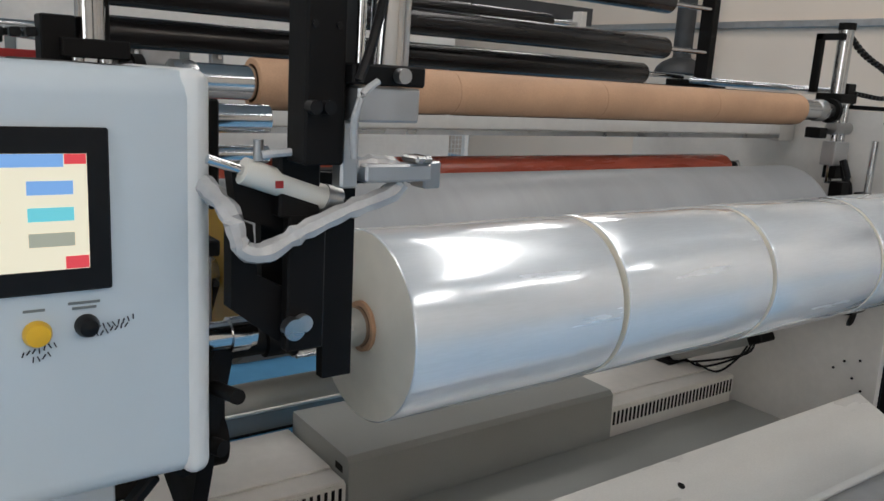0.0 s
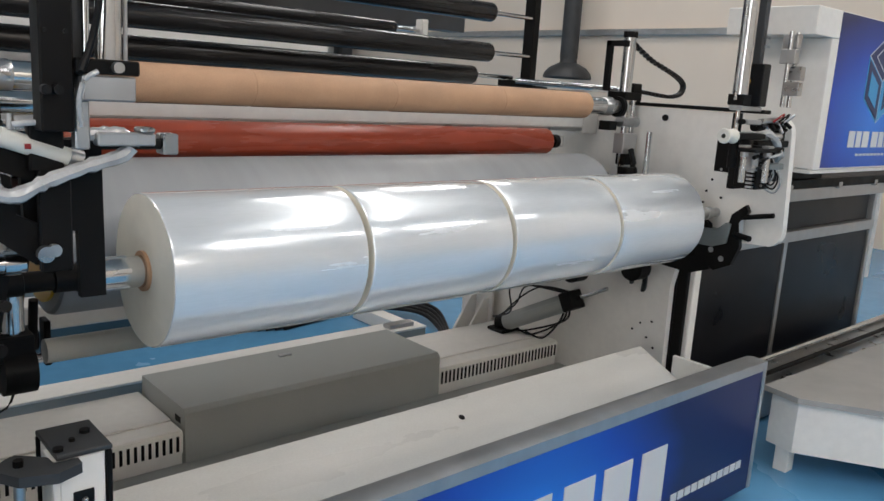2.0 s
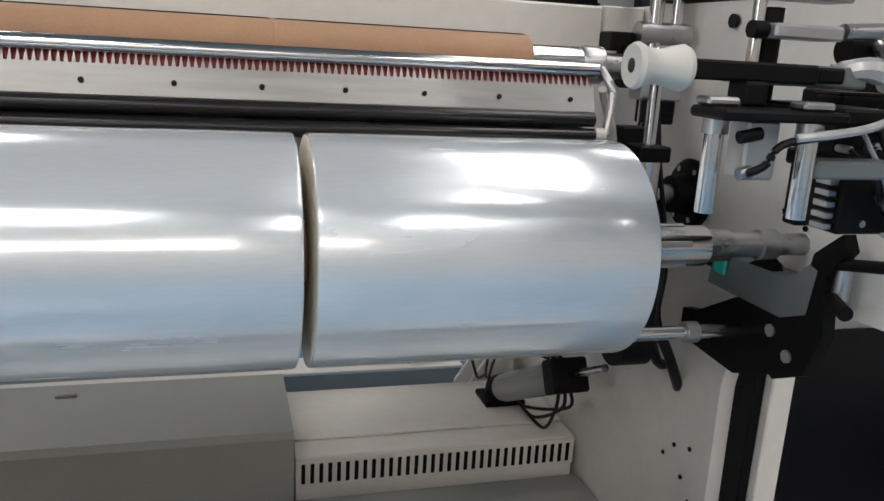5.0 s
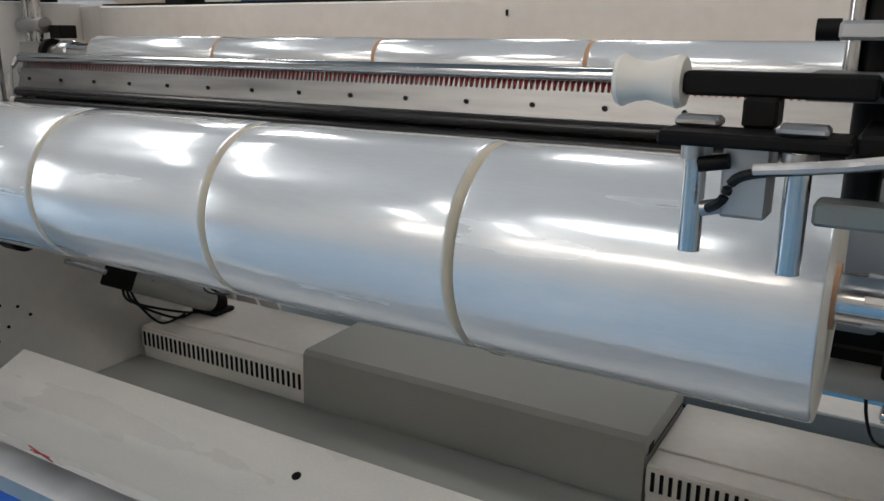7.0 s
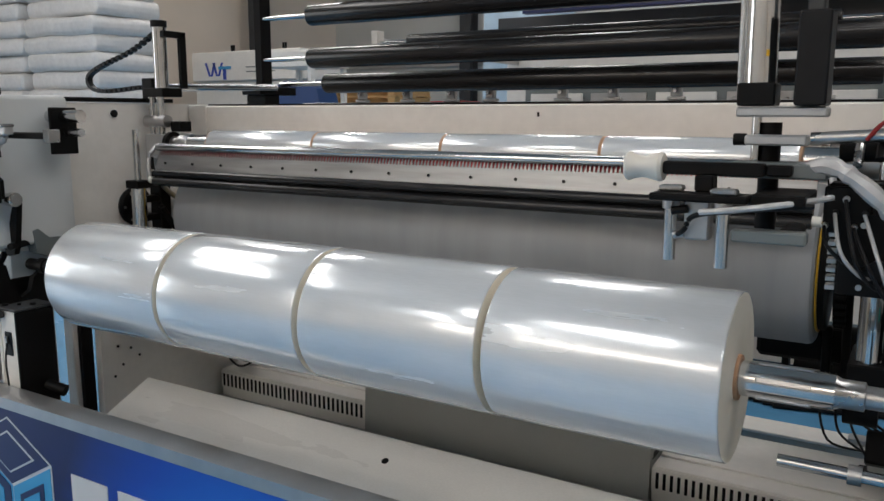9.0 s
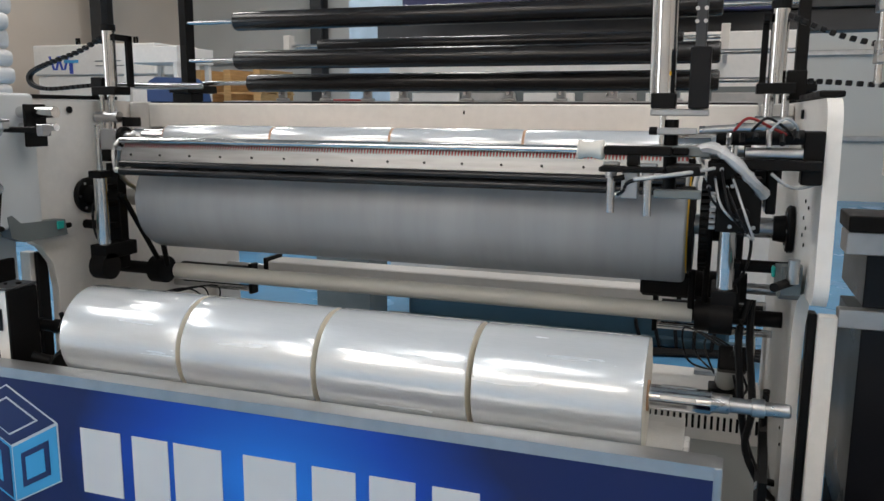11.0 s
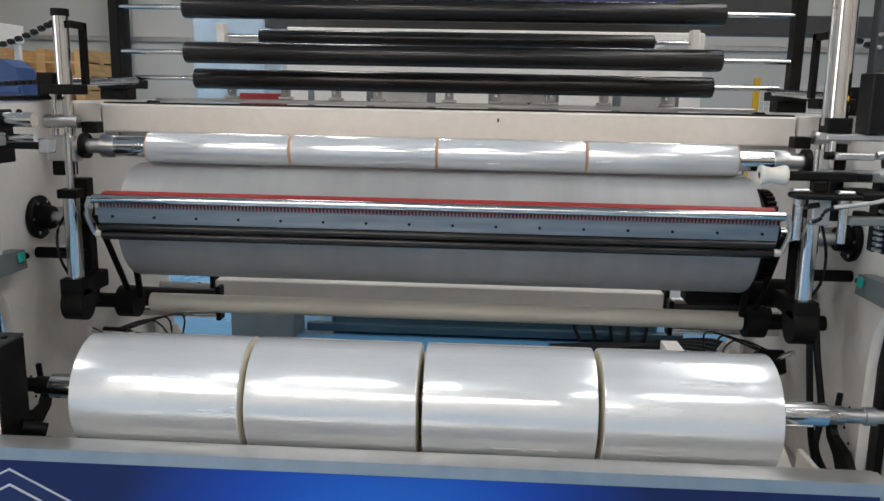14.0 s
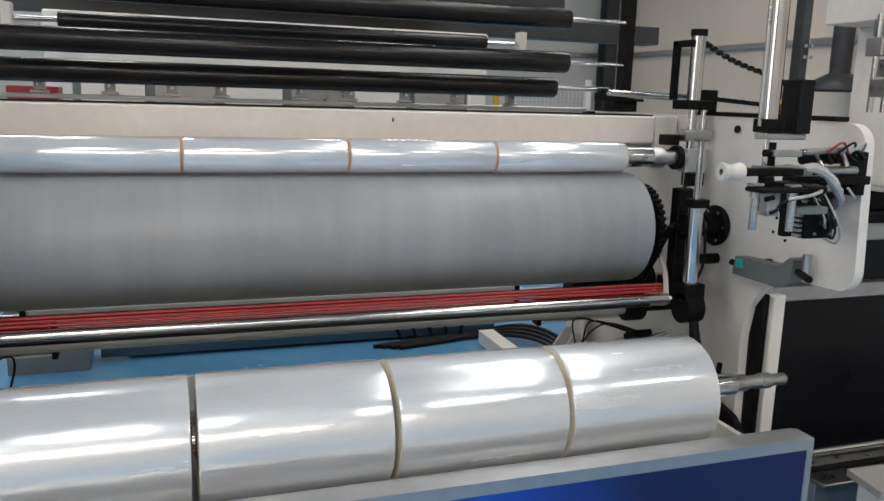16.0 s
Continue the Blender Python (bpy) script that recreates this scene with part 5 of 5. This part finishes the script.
rod_part("bracket_pin", (-1.335, -0.245, 0.55), (-1.335, -0.245, BZ - 0.033), 0.010, STEEL, ob)
rod_part("foot_roller", (-1.177, -0.18, 0.54), (-1.12, -0.15, 0.52), 0.02, BLACK, ob)

# ---------------------------------------------------------------- cabinets, sign and bench beyond the far side frame
cab = thing("machine_cabinet", "long black machine cabinet with pale aluminium rails", "machine cabinet")
box_part("panel", (1.62, 2.58, 0.27, 0.75, 0.12, 0.80), DARK_CABINET, cab)
box_part("panel", (2.62, 3.70, 0.27, 0.75, 0.12, 0.80), DARK_CABINET, cab)
box_part("panel", (1.62, 2.50, 0.29, 0.75, 0.86, 1.03), DARK_CABINET, cab)
box_part("panel", (2.54, 3.70, 0.29, 0.75, 0.86, 1.03), DARK_CABINET, cab)
box_part("rail", (1.55, 3.74, 0.25, 0.30, 0.80, 0.858), ALU, cab, "pale aluminium rail")
box_part("rail", (1.55, 4.35, 0.22, 0.34, 1.032, 1.10), ALU, cab, "pale aluminium rail")
box_part("rail_cover", (1.55, 4.45, 0.20, 0.40, 1.102, 1.15), BLACK, cab)
box_part("upright", (2.582, 2.618, 0.262, 0.30, 0.12, 0.80), ALU, cab)
box_part("upright", (2.502, 2.538, 0.275, 0.32, 0.86, 1.03), ALU, cab)
box_part("upright", (3.702, 3.74, 0.255, 0.75, 0.02, 1.03), ALU, cab)
box_part("plinth", (1.62, 3.70, 0.33, 0.72, 0.0, 0.118), BLACK, cab)
for x in (1.9, 2.4, 3.0, 3.5, 4.1):
    box_part("rail_stop", (x, x + 0.04, 0.195, 0.219, 1.09, 1.125), STEEL, cab)

ob = thing("floor_rail", "low aluminium floor rail along the black cabinet", "rail")
box_part("base", (1.62, 4.2, -0.02, 0.16, 0.02, 0.19), ALU, ob, "pale aluminium profile")
box_part("top_plate", (1.62, 4.25, -0.06, 0.19, 0.192, 0.205), STEEL, ob)
rod_part("guide", (1.6, 0.14, 0.225), (4.3, 0.14, 0.225), 0.017, CHROME, ob)
rod_part("guide", (1.6, 0.02, 0.225), (4.1, 0.02, 0.225), 0.012, BLACK, ob)
rod_part("stop", (4.28, 0.14, 0.225), (4.33, 0.14, 0.225), 0.03, BLACK, ob)
box_part("feet", (1.66, 4.1, 0.0, 0.14, 0.0, 0.018), BLACK, ob)

ob = thing("work_bench", "low white bench with a worn grey top", "bench")
bm = bm_new()
add_prism(bm, [(1.50, -0.39), (1.528, -0.23), (4.0, -0.31), (4.0, -1.50), (2.15, -1.45)], "z", 0.338, 0.362)
part("bench_top", bm, TABLE_TOP, ob, "worn grey top")
bm = bm_new()
add_prism(bm, [(1.525, -0.385), (1.55, -0.26), (3.96, -0.335), (3.96, -1.46), (2.165, -1.42)], "z", 0.115, 0.3375)
part("apron", bm, WHITE, ob)
for x, y in ((1.56, -0.30), (2.19, -1.34), (3.88, -0.36), (3.88, -1.40)):
    box_part("leg", (x, x + 0.06, y - 0.06, y, 0.0, 0.115), WHITE, ob)

sg = thing("sign_cabinet", "white cabinet with a blue sponsor panel", "sign cabinet", at=(2.41, -0.15, 1.50))
box_part("case", (-0.75, -0.662, -0.012, 0.5, -0.31, 0.40), WHITE, sg, bevel=0.004)
box_part("top_box", (-0.95, -0.662, -0.012, 0.5, 0.402, 0.55), WHITE, sg, bevel=0.004)
box_part("shell", (-0.66, 0.66, -0.008, 0.28, -0.31, 0.55), WHITE, sg, bevel=0.003)
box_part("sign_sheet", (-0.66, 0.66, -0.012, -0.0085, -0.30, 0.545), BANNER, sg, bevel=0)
cube_logo(sg, 0.0, 0.22, 0.46, 0.52, -0.012)
lettering(sg, [(-0.35, -0.265), (-0.245, -0.175), (-0.155, -0.065), (-0.02, 0.07), (0.09, 0.16), (0.18, 0.255), (0.275, 0.345)], -0.185, -0.09, -0.0125)
for i in range(8):
    bar_on(sg, -0.22 + 0.055 * i, -0.18 + 0.055 * i, -0.235, -0.222, PRINT_WHITE, -0.0125)
for k in range(4):
    box_part("slide_bracket", (-1.14 + 0.05 * (k % 2), -1.09 + 0.05 * (k % 2), -0.05 + 0.02 * k, 0.03 + 0.02 * k, 0.08 + 0.08 * k, 0.15 + 0.08 * k), STEEL, sg)
rod_part("slide_rod", (-1.05, 0.03, 0.02), (-1.05, 0.03, 0.402), 0.012, CHROME, sg)
rod_part("slide_rod", (-1.12, 0.03, 0.02), (-1.12, 0.03, 0.402), 0.012, CHROME, sg)
box_part("shelf", (-0.75, 0.66, 0.0, 0.70, -0.334, -0.313), WHITE, sg)
box_part("shelf_foot", (-0.60, 0.50, 0.47, 0.70, -0.446, -0.335), BLACK, sg)
for piece in sg.children:
    piece.data.transform(Matrix.Scale(0.78, 4))
ft = thing("long_core_stack", "long brown cardboard tubes on a white bench", "tubes")
for k in range(3):
    rod_part("tube", (1.8, 0.86 + 0.12 * k, 1.378), (6.3 - 0.2 * k, 0.86 + 0.12 * k, 1.378), 0.056, KRAFT, ft, seg=24)
box_part("bench", (1.8, 6.4, 0.78, 1.25, 1.20, 1.32), WHITE, ft)
for xx in (1.85, 4.0, 6.25):
    for yy in (0.82, 1.15):
        box_part("leg", (xx, xx + 0.05, yy, yy + 0.05, 0.0, 1.2), WHITE, ft)

# lamp with a dark bell shade
ob = thing("pendant_lamp", "dark bell shaped pendant lamp on a thick black pole", "pendant lamp", at=(7.68, 6.25, 1.88))
bm = bm_new()
add_lathe(bm, [(-0.13, 0.34), (-0.11, 0.36), (-0.04, 0.335), (0.03, 0.27), (0.08, 0.17), (0.10, 0.13), (0.16, 0.12), (0.16, 0.0)], (0, 0, 0), (0, 0, 1), 32)
part("shade", bm, COLUMN, ob)
rod_part("pole", (0, 0, 0.16), (0, 0, 4.319), 0.13, COLUMN, ob)

# ---------------------------------------------------------------- things behind the winder
ob = thing("print_machine", "white machine cabinet with blue mark far behind the winder", "machine cabinet", at=(-8.0, 7.6, 0))
box_part("body", (-1.0, 1.2, 0.05, 1.2, 0.0, 1.95), WHITE, ob)
box_part("upper_case", (-1.05, 1.25, 0.02, 1.1, 1.96, 2.42), WHITE, ob, bevel=0.02)
for x0, sl in ((-0.66, -0.08), (-0.62, 0.07), (-0.50, -0.07), (-0.46, 0.08)):
    bar_on(ob, x0, x0 + 0.045, 2.04, 2.25, MARK_BLUE, 0.018, sl, "blue_mark")
bar_on(ob, -0.44, -0.16, 2.145, 2.19, CYAN, 0.014, 0, "blue_mark")
bar_on(ob, -0.34, -0.27, 1.985, 2.144, MARK_BLUE, 0.014, 0, "blue_mark")
for k in range(2):
    bar_on(ob, 0.15, 0.75, 2.09 + 0.07 * k, 2.105 + 0.07 * k, BOX_GREY, 0.018, 0, "print_line")
for x in (-0.62, -0.57, 0.5, 0.55):
    rod_part("stub", (x, 0.5, 2.42), (x, 0.5, 2.56), 0.018, BLACK, ob)
ob = thing("white_frame", "white tubular frame with a hopper behind the winder", "frame", at=(-5.2, 5.6, 0))
for x in (-0.35, 0.35):
    for y in (0, 0.6):
        box_part("post", (x - 0.03, x + 0.03, y - 0.03, y + 0.03, 0, 1.99), WHITE, ob)
box_part("hopper", (-0.40, 0.40, -0.05, 0.65, 1.99, 2.17), WHITE, ob)
box_part("shelf", (-0.38, 0.38, -0.03, 0.63, 1.2, 1.25), BOX_GREY, ob)
ob = thing("blue_bin", "blue plastic bin behind the winder", "bin", at=(-4.2, 4.75, 0))
bm = bm_new()
add_prism(bm, [(-0.28, 0.0), (0.30, 0.0), (0.30, 1.52), (0.25, 1.70), (0.14, 1.77), (-0.16, 1.78), (-0.25, 1.74), (-0.28, 1.66)], "y", -0.15, 0.15)
part("bin", bm, BIN_BLUE, ob)
box_part("lid_rim", (-0.27, 0.28, -0.162, -0.151, 1.48, 1.53), BIN_BLUE, ob)
pallets = thing("pallet_stack", "stack of yellowish wooden pallets", "pallets", at=(-4.75, 6.85, 0))
for k in range(13):
    for j in range(3):
        box_part("board", (-0.5, 0.5, -0.4 + j * 0.36, -0.31 + j * 0.36, k * 0.15, k * 0.15 + 0.02), WOOD, pallets, bevel=0)
    for j in range(3):
        box_part("block", (-0.48 + j * 0.43, -0.38 + j * 0.43, -0.4, 0.41, k * 0.15 + 0.021, k * 0.15 + 0.149), WOOD, pallets, bevel=0)
ob = thing("extruder_cabinet", "pale grey cabinet of the film line behind the winder", "machine cabinet", at=(0.1, 3.4, 0))
box_part("cabinet", (-1.35, 1.55, 0.0, 0.9, 0.0, 1.98), WHITE, ob, bevel=0.01)
box_part("recess", (-1.2, 1.4, -0.006, -0.001, 1.25, 1.62), BOX_GREY, ob, bevel=0)
for i in range(6):
    box_part("door_panel", (-1.15 + 0.43 * i, -0.78 + 0.43 * i, -0.03, -0.008, 1.3, 1.58), (WHITE, ALU, WHITE, STEEL, WHITE, ALU)[i], ob)
for i in range(10):
    box_part("red_tag", (-1.2 + 0.27 * i, -1.12 + 0.27 * i, -0.045, -0.032, 1.33, 1.36), (RED, ALU, WHITE, BLACK, RED)[i % 5], ob, bevel=0)
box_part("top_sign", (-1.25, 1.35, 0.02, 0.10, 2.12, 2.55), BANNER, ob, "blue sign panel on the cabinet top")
box_part("top_beam", (-1.6, 3.2, 0.35, 0.55, 2.0, 2.14), COLUMN, ob, "dark steel top beam")
# plain block added to darken the gaps between the idler rollers
box_part("dark_mass", (0.2, 2.3, 0.3, 0.8, 2.15, 3.1), COLUMN, ob, "plain dark mass behind the rollers")
ob = thing("film_line_base", "low dark teal machine base on the floor behind the winder", "machine base", at=(0.3, 2.65, 0))
box_part("body", (-1.1, 1.0, 0.0, 0.9, 0.0, 0.24), TEAL_DARK, ob, bevel=0.02)
box_part("rail", (-1.25, 1.15, -0.06, 0.0, 0.02, 0.07), TEAL_DARK, ob)
for k in range(5):
    bm = bm_new()
    add_hose(bm, [(0.5 + 0.1 * k, -0.1, 0.02), (0.45 + 0.12 * k, -0.05, 0.2), (0.6 + 0.1 * k, 0.1, 0.33), (0.75 + 0.08 * k, 0.2, 0.27)], 0.012)
    part("cable", bm, BLACK_PLASTIC, ob)
ob = thing("cage_panel", "white wire mesh cage panel with a lime post", "mesh panel", at=(3.65, 6.6, 0))
for i in range(22):
    box_part("wire", (-0.55 + 0.052 * i, -0.545 + 0.052 * i, 0, 0.006, 0.1, 1.72), WHITE, ob, bevel=0)
for i in range(30):
    box_part("wire", (-0.55, 0.55, 0.007, 0.012, 0.15 + 0.053 * i, 0.155 + 0.053 * i), WHITE, ob, bevel=0)
box_part("post", (-0.62, -0.56, -0.03, 0.03, 0, 1.78), YELLOW, ob, "lime yellow post")
box_part("post", (0.56, 0.62, -0.03, 0.03, 0, 1.78), WHITE, ob)
ob = thing("sack_stack", "tall stack of white plastic sacks on a pallet", "sack stack", at=(-7.75, 4.4, 0))
box_part("pallet", (-1.3, 1.3, -0.5, 0.5, 0.0, 0.14), WOOD, ob)
bm = bm_new()
add_box(bm, -0.63, 0.63, -0.45, 0.45, -0.105, 0.105, bevel=0.075, segs=3)
bmesh.ops.subdivide_edges(bm, edges=bm.edges, cuts=2, use_grid_fill=True)
for v in bm.verts:
    v.co += 0.022 * Vector((noise.noise(v.co * 4), noise.noise(v.co * 4 + Vector((7, 0, 0))), noise.noise(v.co * 5 + Vector((0, 9, 0)))))
sack_mesh = finish("sack", bm, SACK)
rnd = random.Random(11)
for k in range(19):
    for c in range(2):
        sk = new("sack", sack_mesh)
        sk.parent = ob
        sk.matrix_basis = pose(-0.64 + 1.28 * c + rnd.uniform(-0.03, 0.03), rnd.uniform(-0.04, 0.04), 0.245 + 0.197 * k, rnd.uniform(-1.5, 1.5), rnd.uniform(-1.2, 1.2), rnd.choice((0, 180)) + rnd.uniform(-2, 2))
ob = thing("wrapped_pallet", "pallet load wrapped in pale blue film", "pallet load", at=(-2.6, 6.6, 0))
bm = bm_new()
add_box(bm, -0.35, 0.42, -0.4, 0.4, 0.12, 2.7, bevel=0.04, segs=2)
bmesh.ops.subdivide_edges(bm, edges=bm.edges, cuts=4, use_grid_fill=True)
for v in bm.verts:
    v.co += 0.02 * Vector((noise.noise(v.co * 4), noise.noise(v.co * 4 + Vector((7, 0, 0))), 0))
part("wrapped_load", bm, BLUE_WRAP, ob)
box_part("pallet", (-0.45, 0.5, -0.45, 0.45, 0.0, 0.12), WOOD, ob)
ob = thing("film_bale", "white wrapped bale standing on the floor by the wall", "bale", at=(7.45, 1.95, 0))
for k in range(3):
    box_part("column", (-0.2, 0.2, -0.30 + 0.2 * k, -0.105 + 0.2 * k, 0.03, 0.62), WRAP, ob, bevel=0.04)
box_part("base", (-0.18, 0.18, -0.28, 0.28, 0.0, 0.03), WOOD, ob)
ob = thing("red_crate", "red plastic crate on the machine frame top", "crate", at=(-1.2, 2.6, 0))
box_part("crate", (-0.12, 0.12, -0.1, 0.1, 1.42, 1.52), RED, ob)
box_part("stand", (-0.2, 0.2, -0.15, 0.15, 0, 1.42), BOX_GREY, ob)


# ---------------------------------------------------------------- what moves
def motions():
    ROLL = [(0.0, 0.02, 0.035, 1.066), (3.2, 0.02, 0.035, 1.066), (5.3, 0.012, 0.045, 1.050), (7.4, 0.012, 0.045, 1.050), (8.0, 0.0, -0.02, 1.050),
            (8.5, -0.014, -0.035, 1.050), (8.75, -0.016, -0.05, 1.020), (9.0, -0.018, -0.072, 0.916), (9.2, -0.018, -0.082, 0.833), (9.4, -0.014, -0.08, 0.752), (9.55, -0.012, -0.072, 0.712),
            (9.7, -0.010, -0.062, 0.680), (10.1, -0.004, -0.04, 0.632), (10.6, 0.0, -0.03, 0.614), (16.0, 0.0, -0.03, 0.614)]
    for ob in rolls + [shaft]:
        x = ob.location.x
        walk(ob, [(t, pose(x + dx, y, z)) for t, dx, y, z in ROLL])
    for ob in hooks:
        x = ob.location.x
        walk(ob, [(t, pose(x + dx, y, z)) for t, dx, y, z in ROLL if t < 9.8] + [(t, pose(x, y, z, a)) for t, y, z, a in ((10.3, 0.06, 0.54, -20), (11.0, 0.26, 0.36, -60), (11.4, 0.30, 0.32, -70), (16.0, 0.30, 0.32, -70))])
    walk(cables, [(t, pose(dx, y + 0.03, z - 0.614)) for t, dx, y, z in ROLL])
    CORE = [(0.0, 0.48, 1.474, 0), (3.4, 0.48, 1.474, 0), (4.6, 0.48, 1.40, 0), (5.2, 0.48, 1.325, 0), (5.85, 0.48, 1.325, 0),
            (6.1, 0.48, 1.325, 60), (6.35, 0.48, 1.325, 120), (6.7, 0.48, 1.325, 172), (7.2, 0.48, 1.325, 180), (16.0, 0.48, 1.325, 180)]
    for ob in cores + [core_shaft]:
        x = ob.location.x
        walk(ob, [(t, pose(x, y, z, a)) for t, y, z, a in CORE])
    SWING = [(0.0, 128), (2.0, 124), (2.7, 108), (3.0, 82), (3.2, 64), (4.2, 26), (5.1, 1), (5.3, 0), (13.45, 0), (13.6, -4), (13.8, -14),
             (14.0, -28), (14.2, -41), (14.5, -56), (14.8, -71), (15.0, -79), (15.3, -83), (16.0, -84)]
    walk(lay_roller, [(t, pose(0, DY, DZ, -a)) for t, a in ((0.0, 27), (0.6, 24), (1.0, 19), (1.5, 10), (2.0, 5), (2.5, 0), (3.3, 0), (5.2, 15), (16.0, 15))])
    walk(free_grip, [(0.0, pose(-0.03, 0.03, 0.06)), (2.2, pose(-0.03, 0.03, 0.06)), (3.2, pose(0, 0.01, 0.052)), (5.0, pose(0, 0, 0)), (16.0, pose(0, 0, 0))])
    walk(grip_plate, [(0.0, pose(0, 0, 0)), (3.3, pose(0, 0, 0)), (4.2, pose(-0.09, -0.012, 0)), (5.2, pose(-0.17, -0.012, 0)), (16.0, pose(-0.17, -0.012, 0))])
    walk(knife, [(t, pose(0, DY, DZ, -a)) for t, a in SWING])


motions()
